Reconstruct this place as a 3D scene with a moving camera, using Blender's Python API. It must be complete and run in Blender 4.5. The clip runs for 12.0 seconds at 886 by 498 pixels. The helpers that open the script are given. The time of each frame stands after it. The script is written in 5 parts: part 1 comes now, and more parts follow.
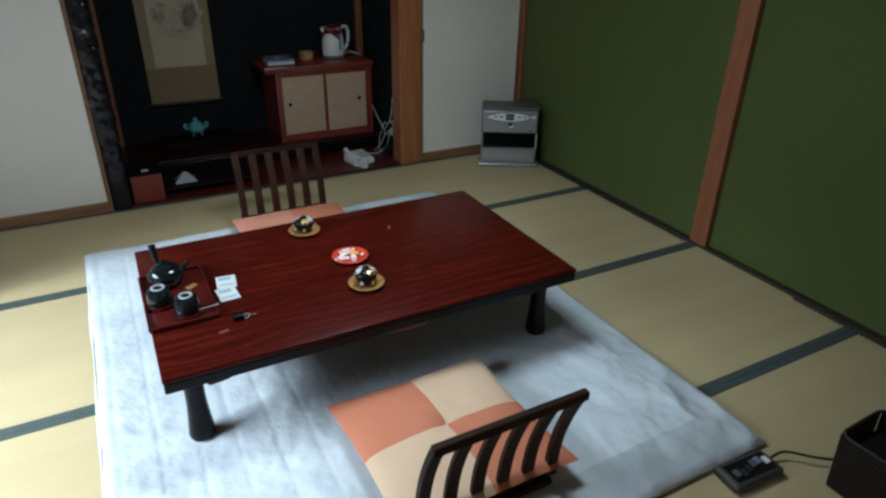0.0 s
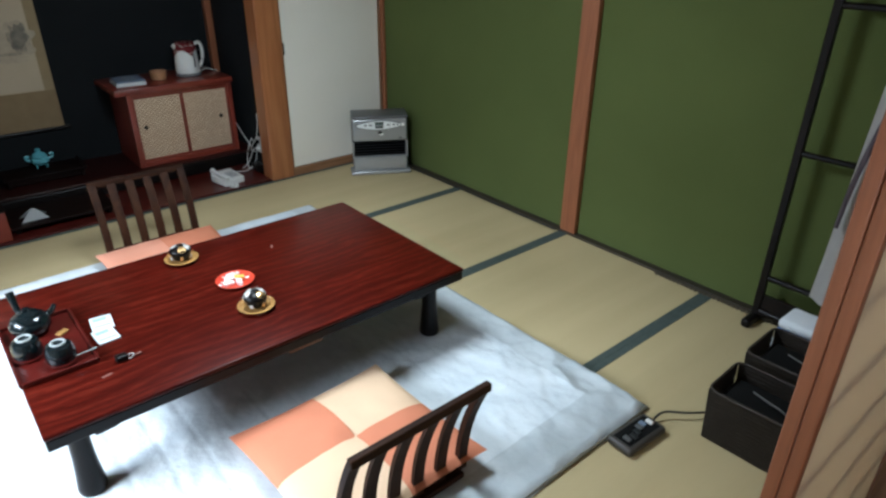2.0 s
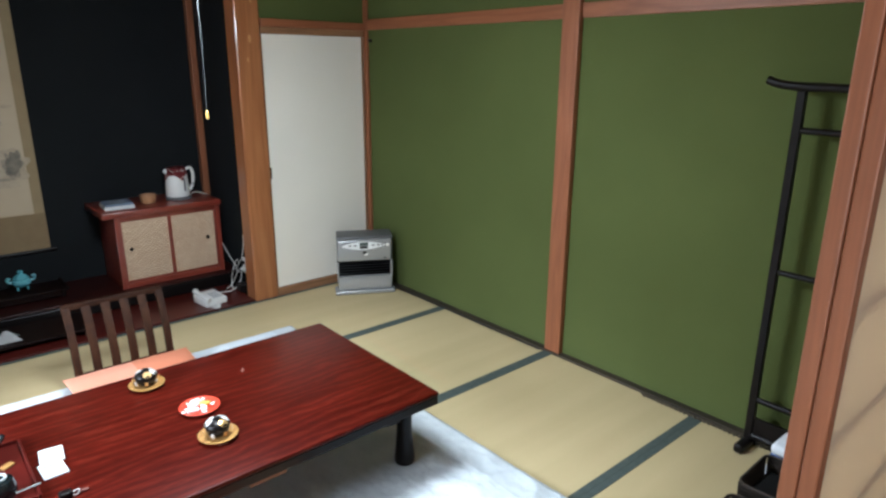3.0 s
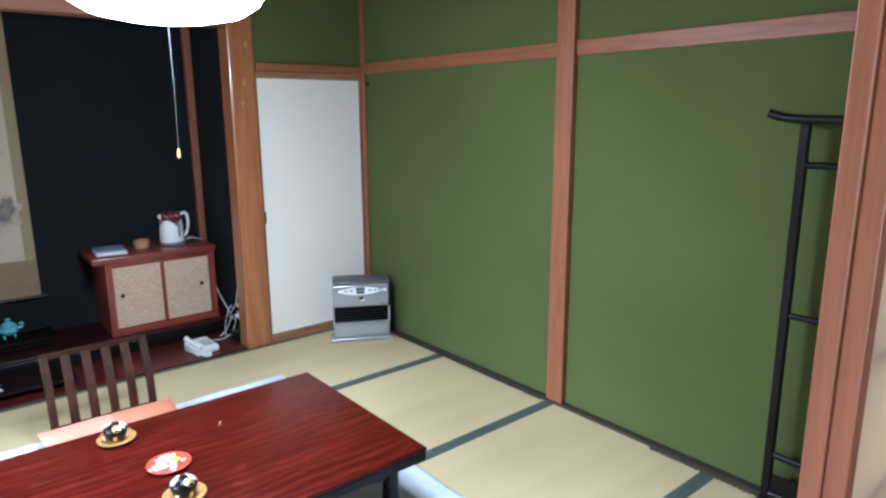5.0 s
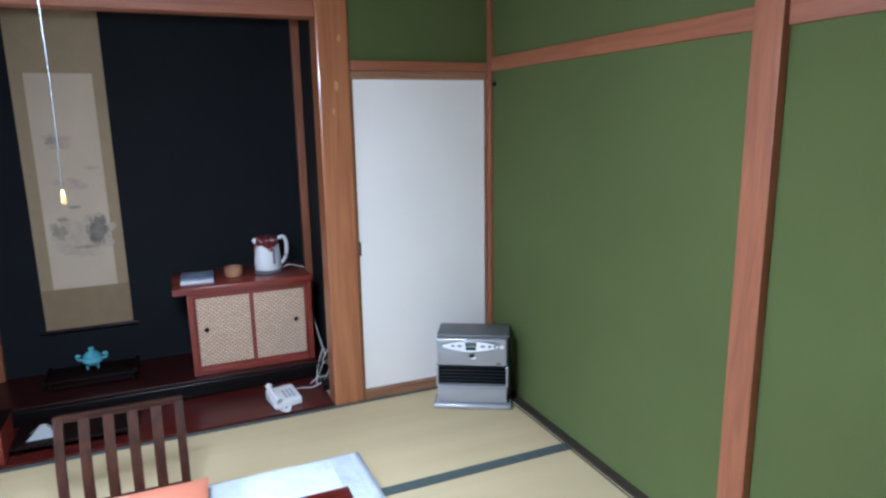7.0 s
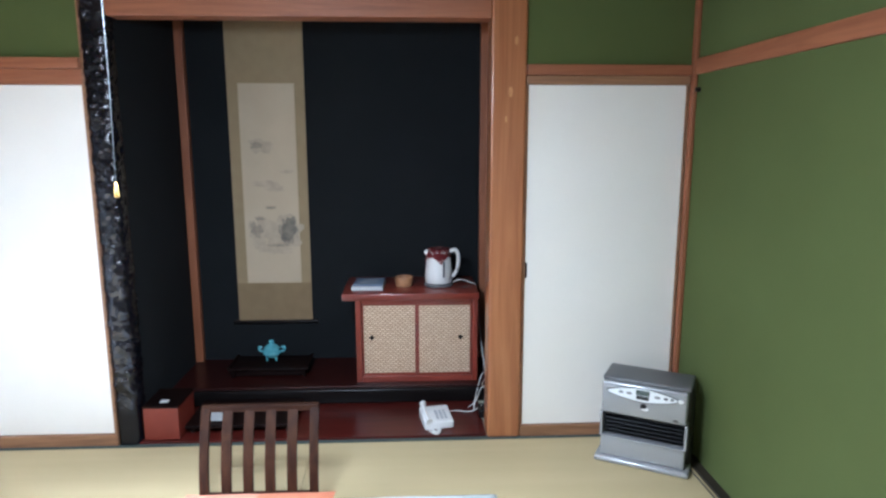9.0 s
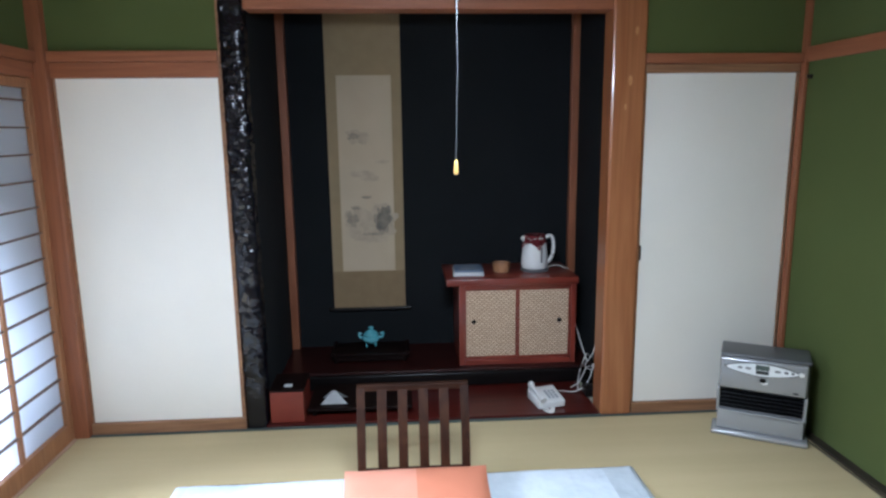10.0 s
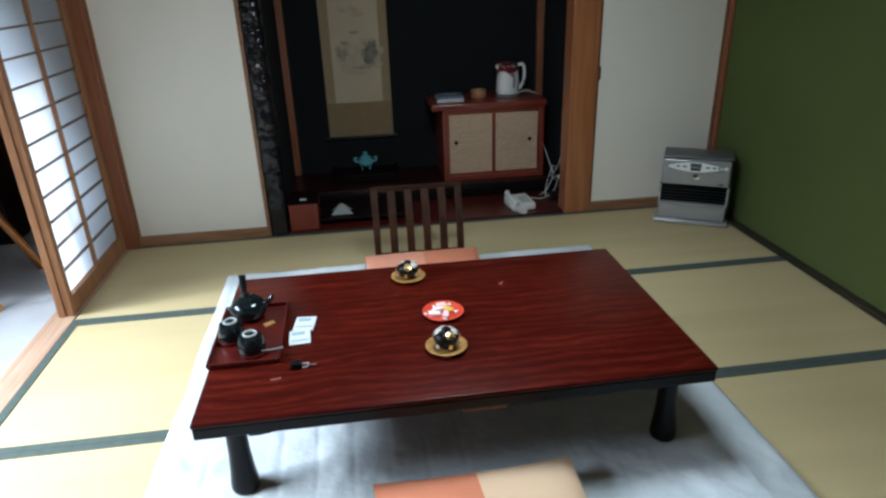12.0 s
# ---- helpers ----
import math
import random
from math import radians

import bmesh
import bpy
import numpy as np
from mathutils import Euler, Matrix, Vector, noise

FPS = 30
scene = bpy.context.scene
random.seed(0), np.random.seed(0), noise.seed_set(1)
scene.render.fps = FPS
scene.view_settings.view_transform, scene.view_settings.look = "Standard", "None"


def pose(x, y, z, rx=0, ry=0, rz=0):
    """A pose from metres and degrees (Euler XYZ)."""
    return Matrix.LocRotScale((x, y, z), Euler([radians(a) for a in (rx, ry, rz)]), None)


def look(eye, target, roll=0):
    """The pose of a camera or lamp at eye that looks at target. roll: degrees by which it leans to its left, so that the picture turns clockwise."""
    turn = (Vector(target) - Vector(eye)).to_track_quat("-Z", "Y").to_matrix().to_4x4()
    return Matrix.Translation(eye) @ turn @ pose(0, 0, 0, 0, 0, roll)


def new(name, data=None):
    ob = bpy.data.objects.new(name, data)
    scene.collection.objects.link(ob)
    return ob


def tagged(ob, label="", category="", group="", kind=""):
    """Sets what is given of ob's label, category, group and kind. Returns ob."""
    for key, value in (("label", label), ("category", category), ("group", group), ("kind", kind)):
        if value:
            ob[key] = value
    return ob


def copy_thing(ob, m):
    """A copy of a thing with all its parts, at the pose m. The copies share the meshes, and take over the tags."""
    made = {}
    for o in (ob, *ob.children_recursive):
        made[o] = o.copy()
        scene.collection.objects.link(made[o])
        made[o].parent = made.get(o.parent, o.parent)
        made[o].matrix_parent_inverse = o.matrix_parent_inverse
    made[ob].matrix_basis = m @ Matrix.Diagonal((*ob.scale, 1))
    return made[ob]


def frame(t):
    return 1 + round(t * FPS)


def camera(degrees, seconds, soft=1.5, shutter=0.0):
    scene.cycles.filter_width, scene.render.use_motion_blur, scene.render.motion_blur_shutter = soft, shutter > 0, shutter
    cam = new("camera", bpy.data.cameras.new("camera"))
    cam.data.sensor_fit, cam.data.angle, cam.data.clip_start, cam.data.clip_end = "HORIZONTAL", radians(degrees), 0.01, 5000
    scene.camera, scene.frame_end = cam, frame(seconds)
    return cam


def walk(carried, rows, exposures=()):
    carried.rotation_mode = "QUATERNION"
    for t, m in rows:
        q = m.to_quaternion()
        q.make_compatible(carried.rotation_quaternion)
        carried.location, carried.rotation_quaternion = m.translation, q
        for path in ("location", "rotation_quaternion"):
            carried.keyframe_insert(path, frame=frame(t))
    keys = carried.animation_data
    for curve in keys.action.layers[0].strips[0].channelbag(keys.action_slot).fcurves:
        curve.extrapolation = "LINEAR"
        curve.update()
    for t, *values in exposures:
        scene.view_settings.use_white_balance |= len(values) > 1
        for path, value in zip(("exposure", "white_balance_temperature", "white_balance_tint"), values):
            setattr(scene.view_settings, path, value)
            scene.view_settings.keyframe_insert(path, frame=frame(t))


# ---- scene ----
# camera and walk: seconds, x, y, z, turn about x, y, z in degrees
cam = camera(69.5, 12.0, soft=2.5)
ROWS = [
    (0, -2.8919, -4.0835, 1.6227, 62.583, -0.910, -27.866),
    (0.5, -2.9183, -4.0879, 1.6382, 62.707, -0.878, -33.370),
    (1, -2.9254, -4.0977, 1.6486, 62.782, -0.579, -35.907),
    (1.5, -2.9226, -4.1061, 1.6556, 62.797, -0.408, -38.233),
    (2, -2.9483, -4.0859, 1.6502, 63.237, -0.597, -40.446),
    (2.5, -2.8467, -4.0923, 1.6350, 68.698, -0.182, -40.310),
    (3, -2.8518, -4.1138, 1.6507, 73.725, -0.350, -40.823),
    (3.5, -2.8238, -4.1217, 1.6482, 75.797, -0.203, -41.223),
    (4.6, -2.8000, -4.1300, 1.6200, 77.400, 0.150, -40.200),
    (5.5, -2.4682, -3.9287, 1.5955, 78.350, 0.541, -37.981),
    (6, -2.2849, -3.7534, 1.6086, 77.735, 0.835, -32.735),
    (6.5, -2.1038, -3.6001, 1.6195, 77.782, 1.021, -27.770),
    (8, -1.2150, -3.1400, 1.6300, 78.500, 1.200, -12.600),
    (8.5, -1.1241, -3.1509, 1.6793, 78.164, 1.330, -6.283),
    (9, -1.4490, -3.1729, 1.5753, 80.056, 0.030, -2.830),
    (9.5, -1.8229, -3.2271, 1.5675, 79.906, 0.154, -2.634),
    (10, -2.1300, -3.2489, 1.5498, 79.555, 0.650, -3.896),
    (10.5, -2.2957, -3.3799, 1.4974, 79.736, 0.890, -4.361),
    (11, -2.4138, -3.6539, 1.4932, 78.728, 1.173, -5.151),
    (11.5, -2.3504, -3.7918, 1.4731, 73.426, 2.027, -5.732),
    (12, -2.3782, -3.8767, 1.5099, 66.489, 1.745, -8.049),
]
walk(cam, [(t, pose(*row)) for t, *row in ROWS],
     exposures=[(0.0, -2.14, 5550, 4), (1.0, -1.55, 5700, 4), (2.0, -1.15, 5650, 6), (2.8, -0.72, 5750, 9), (3.5, -0.20, 5650, 11), (5.5, -0.12, 5000, 14), (6.5, -0.18, 4950, 17),
                (8.5, 0.10, 5350, 12), (9.5, -0.26, 5150, 13), (10.5, -0.84, 5550, 11), (11.2, -1.12, 5750, 10), (12.0, -1.68, 5650, 5)])

# daylight: hazy sky and sun beyond the sunroom glass
world = bpy.data.worlds.new("sky")
scene.world = world
world.use_nodes = True
wn = world.node_tree
sky = wn.nodes.new("ShaderNodeTexSky")
sky.sky_type = "NISHITA"
sky.sun_disc = False
sky.sun_elevation = radians(36)
sky.sun_rotation = radians(257)
wn.links.new(sky.outputs[0], wn.nodes["Background"].inputs[0])
wn.nodes["Background"].inputs[1].default_value = 0.14
sun = new("sun", bpy.data.lights.new("sun", "SUN"))
sun.data.energy, sun.data.angle, sun.data.color = 5.0, radians(3.0), (1.0, 0.94, 0.84)
sun.matrix_world = look((-5.35, -1.0, 2.25), (-3.84, -0.65, 1.1))


def area_lamp(name, m, w, h, watts, colour):
    ob = new(name, bpy.data.lights.new(name, "AREA"))
    ob.data.shape, ob.data.size, ob.data.size_y, ob.data.energy, ob.data.color = "RECTANGLE", w, h, watts, colour
    ob.matrix_world = m
    return ob


# sky light in the opening of the sunroom window
window_light = area_lamp("window_light", look((-5.27, -2.1, 1.80), (-3.72, -2.15, 0.1)), 2.2, 0.8, 165, (0.90, 0.95, 1.0))
window_light.data.spread = radians(68)
# added lamp at an assumed, unseen entry window; lights the sliding screens
entry_light = area_lamp("entry_added_light", look((-3.77, -4.95, 1.4), (-1.5, -4.1, 1.25)), 1.1, 1.0, 9, (1.0, 0.94, 0.88))
entry_light.data.spread = radians(60)


# ---- materials ----
def mat(name, c1, c2=None, rough=0.6, metal=0.0, scale=8.0, fine=120.0, bump=0.1, stretch=(1, 1, 1), coat=0.0, amount=1.0, spec=0.5, island=0.0):
    """A surface with a broad stain and a fine grain: two colours mixed by noise, relief from the finer one."""
    m = bpy.data.materials.new(name)
    m.use_nodes = True
    nt, b = m.node_tree, m.node_tree.nodes["Principled BSDF"]
    c2 = c2 or tuple(v * 0.8 for v in c1)
    tc, mp = nt.nodes.new("ShaderNodeTexCoord"), nt.nodes.new("ShaderNodeMapping")
    mp.inputs["Scale"].default_value = stretch
    nt.links.new(tc.outputs["Object"], mp.inputs[0])
    big, small, mx, mix = (nt.nodes.new(n) for n in ("ShaderNodeTexNoise", "ShaderNodeTexNoise", "ShaderNodeMath", "ShaderNodeMix"))
    for n, s in ((big, scale), (small, fine)):
        n.inputs["Scale"].default_value, n.inputs["Detail"].default_value = s, 4.0
        nt.links.new(mp.outputs[0], n.inputs["Vector"])
    mx.operation = "MULTIPLY_ADD"
    mx.inputs[1].default_value = 0.45
    nt.links.new(small.outputs[0], mx.inputs[0])
    ramp = nt.nodes.new("ShaderNodeMapRange")
    ramp.inputs[1].default_value, ramp.inputs[2].default_value = 0.3, 0.7
    ramp.inputs[3].default_value, ramp.inputs[4].default_value = 0.0, 0.6 * amount
    nt.links.new(big.outputs[0], ramp.inputs[0])
    nt.links.new(ramp.outputs[0], mx.inputs[2])
    mix.data_type = "RGBA"
    mix.inputs["A"].default_value, mix.inputs["B"].default_value = (*c1, 1), (*c2, 1)
    nt.links.new(mx.outputs[0], mix.inputs["Factor"])
    nt.links.new(mix.outputs["Result"], b.inputs["Base Color"])
    b.inputs["Roughness"].default_value, b.inputs["Metallic"].default_value = rough, metal
    b.inputs["Coat Weight"].default_value, b.inputs["Coat Roughness"].default_value = coat, 0.08
    b.inputs["Specular IOR Level"].default_value = spec
    if bump:
        bp = nt.nodes.new("ShaderNodeBump")
        bp.inputs["Strength"].default_value, bp.inputs["Distance"].default_value = bump, 0.004
        nt.links.new(small.outputs[0], bp.inputs["Height"])
        nt.links.new(bp.outputs[0], b.inputs["Normal"])
    return m


def wood(name, light, dark, axis="Z", rings=10.0, rough=0.45, coat=0.0, bump=0.12, warp=3.0, spec=0.5, soft=1.0):
    """Timber with grain along one axis: stretched bands, pores and a broad tone."""
    m = bpy.data.materials.new(name)
    m.use_nodes = True
    nt, b = m.node_tree, m.node_tree.nodes["Principled BSDF"]
    tc, mp = nt.nodes.new("ShaderNodeTexCoord"), nt.nodes.new("ShaderNodeMapping")
    st = [1.0, 1.0, 1.0]
    st["XYZ".index(axis)] = 0.07
    mp.inputs["Scale"].default_value = st
    nt.links.new(tc.outputs["Object"], mp.inputs[0])
    n1, n2, n3 = (nt.nodes.new("ShaderNodeTexNoise") for _ in range(3))
    for n, s, d in ((n1, rings, 6.0), (n2, rings * 14, 3.0), (n3, rings * 0.25, 2.0)):
        n.inputs["Scale"].default_value, n.inputs["Detail"].default_value = s, d
        nt.links.new(mp.outputs[0], n.inputs["Vector"])
    n1.inputs["Distortion"].default_value = warp
    add = nt.nodes.new("ShaderNodeMath")
    add.operation = "MULTIPLY_ADD"
    add.inputs[1].default_value = 0.5
    nt.links.new(n2.outputs[0], add.inputs[0])
    sc = nt.nodes.new("ShaderNodeMapRange")
    sc.inputs[1].default_value, sc.inputs[2].default_value, sc.inputs[3].default_value, sc.inputs[4].default_value = 0.35, 0.65, -0.25, 0.75 * soft
    nt.links.new(n1.outputs[0], sc.inputs[0])
    nt.links.new(sc.outputs[0], add.inputs[2])
    mix = nt.nodes.new("ShaderNodeMix")
    mix.data_type = "RGBA"
    mix.inputs["A"].default_value, mix.inputs["B"].default_value = (*light, 1), (*dark, 1)
    nt.links.new(add.outputs[0], mix.inputs["Factor"])
    hsv = nt.nodes.new("ShaderNodeHueSaturation")
    vr = nt.nodes.new("ShaderNodeMapRange")
    vr.inputs[3].default_value, vr.inputs[4].default_value = 0.8, 1.2
    nt.links.new(n3.outputs[0], vr.inputs[0])
    nt.links.new(vr.outputs[0], hsv.inputs["Value"])
    nt.links.new(mix.outputs["Result"], hsv.inputs["Color"])
    nt.links.new(hsv.outputs[0], b.inputs["Base Color"])
    b.inputs["Roughness"].default_value, b.inputs["Coat Weight"].default_value, b.inputs["Coat Roughness"].default_value = rough, coat, 0.12
    b.inputs["Specular IOR Level"].default_value = spec
    bp = nt.nodes.new("ShaderNodeBump")
    bp.inputs["Strength"].default_value, bp.inputs["Distance"].default_value = bump, 0.002
    nt.links.new(add.outputs[0], bp.inputs["Height"])
    nt.links.new(bp.outputs[0], b.inputs["Normal"])
    return m


def tatami_mat():
    """Woven rush: fine ribs across the mat, broad fading and straw flecks."""
    m = mat("tatami_rush", (0.51, 0.415, 0.225), (0.42, 0.335, 0.175), rough=0.7, scale=1.6, fine=60, bump=0.0, stretch=(0.25, 4, 1), amount=0.9)
    nt, b = m.node_tree, m.node_tree.nodes["Principled BSDF"]
    tc, wv, bp = nt.nodes.new("ShaderNodeTexCoord"), nt.nodes.new("ShaderNodeTexWave"), nt.nodes.new("ShaderNodeBump")
    wv.bands_direction = "Y"
    wv.inputs["Scale"].default_value, wv.inputs["Distortion"].default_value, wv.inputs["Detail Scale"].default_value = 60, 0.6, 8
    nt.links.new(tc.outputs["Object"], wv.inputs["Vector"])
    bp.inputs["Strength"].default_value, bp.inputs["Distance"].default_value = 0.38, 0.0025
    nt.links.new(wv.outputs[0], bp.inputs["Height"])
    nt.links.new(bp.outputs[0], b.inputs["Normal"])
    return m


def figured_lacquer():
    """Red lacquered board with long wavy figure along x: light pore lines, dark bands and a broad tone."""
    m = bpy.data.materials.new("lacquered_table_top")
    m.use_nodes = True
    nt, b = m.node_tree, m.node_tree.nodes["Principled BSDF"]
    tc, mp = nt.nodes.new("ShaderNodeTexCoord"), nt.nodes.new("ShaderNodeMapping")
    mp.inputs["Scale"].default_value = (0.20, 1.0, 0.6)
    nt.links.new(tc.outputs["Object"], mp.inputs[0])
    wv, fine, broad = nt.nodes.new("ShaderNodeTexWave"), nt.nodes.new("ShaderNodeTexNoise"), nt.nodes.new("ShaderNodeTexNoise")
    wv.bands_direction, wv.wave_profile = "Y", "SIN"
    wv.inputs["Scale"].default_value, wv.inputs["Distortion"].default_value = 7.0, 11.0
    wv.inputs["Detail"].default_value, wv.inputs["Detail Scale"].default_value, wv.inputs["Detail Roughness"].default_value = 4.0, 1.7, 0.6
    fine.inputs["Scale"].default_value, fine.inputs["Detail"].default_value = 130.0, 3.0
    broad.inputs["Scale"].default_value, broad.inputs["Detail"].default_value = 5.0, 2.0
    for n in (wv, fine, broad):
        nt.links.new(mp.outputs[0], n.inputs["Vector"])
    ramp = nt.nodes.new("ShaderNodeValToRGB")
    el = ramp.color_ramp.elements
    el[0].position, el[0].color = 0.0, (0.034, 0.0026, 0.0013, 1)
    el[1].position, el[1].color = 1.0, (0.070, 0.0074, 0.0036, 1)
    for p, c in ((0.35, (0.044, 0.0034, 0.0016, 1)), (0.86, (0.053, 0.0044, 0.0021, 1))):
        e = el.new(p)
        e.color = c
    nt.links.new(wv.outputs["Fac"], ramp.inputs[0])
    vr, hsv = nt.nodes.new("ShaderNodeMapRange"), nt.nodes.new("ShaderNodeHueSaturation")
    add = nt.nodes.new("ShaderNodeMath")
    add.operation = "ADD"
    nt.links.new(fine.outputs[0], add.inputs[0])
    nt.links.new(broad.outputs[0], add.inputs[1])
    vr.inputs[1].default_value, vr.inputs[2].default_value, vr.inputs[3].default_value, vr.inputs[4].default_value = 0.7, 1.3, 0.74, 1.25
    nt.links.new(add.outputs[0], vr.inputs[0])
    nt.links.new(vr.outputs[0], hsv.inputs["Value"])
    nt.links.new(ramp.outputs[0], hsv.inputs["Color"])
    nt.links.new(hsv.outputs[0], b.inputs["Base Color"])
    b.inputs["Roughness"].default_value, b.inputs["Specular IOR Level"].default_value = 0.34, 0.10
    b.inputs["Coat Weight"].default_value, b.inputs["Coat Roughness"].default_value = 0.04, 0.12
    bp = nt.nodes.new("ShaderNodeBump")
    bp.inputs["Strength"].default_value, bp.inputs["Distance"].default_value = 0.12, 0.001
    nt.links.new(wv.outputs["Fac"], bp.inputs["Height"])
    nt.links.new(bp.outputs[0], b.inputs["Normal"])
    return m


M = {
    "green": mat("green_sand_plaster", (0.090, 0.113, 0.036), (0.068, 0.086, 0.026), rough=0.95, scale=1.3, fine=260, bump=0.5, spec=0.15),
    "cedar": wood("cedar_timber", (0.275, 0.098, 0.041), (0.205, 0.069, 0.028), "Z", 16, 0.5),
    "cedar_x": wood("cedar_timber_x", (0.275, 0.098, 0.041), (0.205, 0.069, 0.028), "X", 16, 0.5),
    "cedar_y": wood("cedar_timber_y", (0.275, 0.098, 0.041), (0.205, 0.069, 0.028), "Y", 16, 0.5),
    "pillar": wood("polished_cedar", (0.34, 0.135, 0.052), (0.26, 0.094, 0.034), "Z", 9, 0.3, 0.35),
    "sill": wood("sill_timber", (0.30, 0.155, 0.075), (0.18, 0.085, 0.04), "X", 14, 0.5),
    "fusuma": mat("fusuma_paper", (0.77, 0.735, 0.655), (0.71, 0.675, 0.60), rough=0.85, scale=2, fine=140, bump=0.15, spec=0.2),
    "tatami": tatami_mat(),
    "border": mat("tatami_border_cloth", (0.075, 0.095, 0.085), (0.05, 0.065, 0.06), rough=0.8, scale=30, fine=400, bump=0.3, spec=0.2),
    "dark_wall": mat("charcoal_sand_plaster", (0.0115, 0.013, 0.0145), (0.007, 0.0083, 0.0096), rough=0.95, scale=2, fine=260, bump=0.4, spec=0.2),
    "lacquer": wood("red_lacquer_board", (0.072, 0.010, 0.007), (0.036, 0.0055, 0.004), "X", 7, 0.3, 0.15, 0.04, 3.0, 0.3),
    "dark_lacquer": wood("dark_lacquer_board", (0.008, 0.003, 0.0025), (0.004, 0.002, 0.0018), "X", 8, 0.5, 0.0, 0.04, 3.0, 0.1),
    "table": figured_lacquer(),
    "black": mat("black_lacquer", (0.0045, 0.0038, 0.0036), (0.008, 0.006, 0.006), rough=0.30, scale=6, fine=90, bump=0.03, coat=0.0, spec=0.16),
    "rug": mat("pale_blue_fleece", (0.63, 0.67, 0.69), (0.47, 0.52, 0.555), rough=0.95, scale=6, fine=30, bump=0.9, spec=0.1, amount=1.1),
    "plain_wall": mat("cream_plaster", (0.74, 0.69, 0.60), (0.68, 0.63, 0.54), rough=0.9, scale=2, fine=200, bump=0.2),
    "ceiling": wood("cedar_ceiling_board", (0.27, 0.165, 0.095), (0.20, 0.115, 0.062), "X", 8, 0.6),
    "carpet": mat("grey_carpet", (0.42, 0.43, 0.45), (0.34, 0.35, 0.37), rough=1.0, scale=4, fine=300, bump=0.6, spec=0.05),
}


# ---- builders ----
def bm_box(x0, x1, y0, y1, z0, z1, bevel=0.0, seg=2, bm=None):
    bm = bm or bmesh.new()
    vs = bmesh.ops.create_cube(bm, size=1.0, matrix=Matrix.LocRotScale(((x0 + x1) / 2, (y0 + y1) / 2, (z0 + z1) / 2), None, (x1 - x0, y1 - y0, z1 - z0)))["verts"]
    if bevel:
        es = list({e for v in vs for e in v.link_edges})
        bmesh.ops.bevel(bm, geom=es, offset=bevel, segments=seg, profile=0.5, affect="EDGES")
    return bm


def bm_lathe(profile, steps=32, at=(0, 0, 0)):
    """Turns a list of (radius, height) about z."""
    bm = bmesh.new()
    rings = []
    for r, z in profile:
        rings.append([bm.verts.new((at[0] + max(r, 1e-4) * math.cos(2 * math.pi * i / steps), at[1] + max(r, 1e-4) * math.sin(2 * math.pi * i / steps), at[2] + z)) for i in range(steps)])
    for a, b in zip(rings, rings[1:]):
        for i in range(steps):
            bm.faces.new((a[i], a[(i + 1) % steps], b[(i + 1) % steps], b[i]))
    bm.faces.new(list(reversed(rings[0])))
    bm.faces.new(rings[-1])
    return bm


def bm_tube(points, radius, sides=8, bm=None):
    bm = bm or bmesh.new()
    rings = []
    pts = [Vector(p) for p in points]
    for i, p in enumerate(pts):
        d = (pts[min(i + 1, len(pts) - 1)] - pts[max(i - 1, 0)]).normalized()
        side = d.cross(Vector((0, 0, 1))) if abs(d.z) < 0.95 else d.cross(Vector((1, 0, 0)))
        side.normalize()
        up = side.cross(d)
        r = radius(i / max(len(pts) - 1, 1)) if callable(radius) else radius
        rings.append([bm.verts.new(p + (side * math.cos(2 * math.pi * k / sides) + up * math.sin(2 * math.pi * k / sides)) * r) for k in range(sides)])
    for a, b in zip(rings, rings[1:]):
        for k in range(sides):
            bm.faces.new((a[k], a[(k + 1) % sides], b[(k + 1) % sides], b[k]))
    bm.faces.new(list(reversed(rings[0])))
    bm.faces.new(rings[-1])
    bmesh.ops.recalc_face_normals(bm, faces=bm.faces)
    return bm


def curve_points(ctrl, n=8):
    """A smooth line through the control points."""
    out = []
    c = [Vector(p) for p in ctrl]
    for i in range(len(c) - 1):
        p0, p1, p2, p3 = c[max(i - 1, 0)], c[i], c[i + 1], c[min(i + 2, len(c) - 1)]
        for k in range(n):
            t = k / n
            out.append(0.5 * ((2 * p1) + (p2 - p0) * t + (2 * p0 - 5 * p1 + 4 * p2 - p3) * t * t + (3 * p1 - p0 - 3 * p2 + p3) * t ** 3))
    out.append(c[-1])
    return out


def mesh_of(bm, material, name, smooth=False):
    me = bpy.data.meshes.new(name)
    if smooth:
        for f in bm.faces:
            f.smooth = True
    bm.to_mesh(me)
    bm.free()
    if material is not None:
        me.materials.append(material)
    if smooth:
        me.set_sharp_from_angle(angle=radians(38))
    return me


def part(name, bm, material, parent=None, label="", smooth=False):
    ob = new(name, mesh_of(bm, material, name, smooth))
    if parent is not None:
        ob.parent = parent
    if label:
        ob["label"] = label
    return ob


def thing(name, m, label, category, group="", kind=""):
    ob = new(name)
    ob.matrix_world = m
    ob.empty_display_size = 0.1
    return tagged(ob, label, category, group, kind)


def structure(name, bm, material, label, smooth=False):
    ob = part(name, bm, material, None, label, smooth)
    ob["kind"] = "structure"
    return ob


def shared(name, mesh, parent, m):
    ob = new(name, mesh)
    ob.parent = parent
    ob.matrix_basis = m
    return ob


# ---- the room: corner of the alcove wall and the green wall at the origin ----
GX = -0.055            # face of the green wall
LX, NY = -3.835, -3.875  # shoji wall, wall behind
CEIL = 2.42

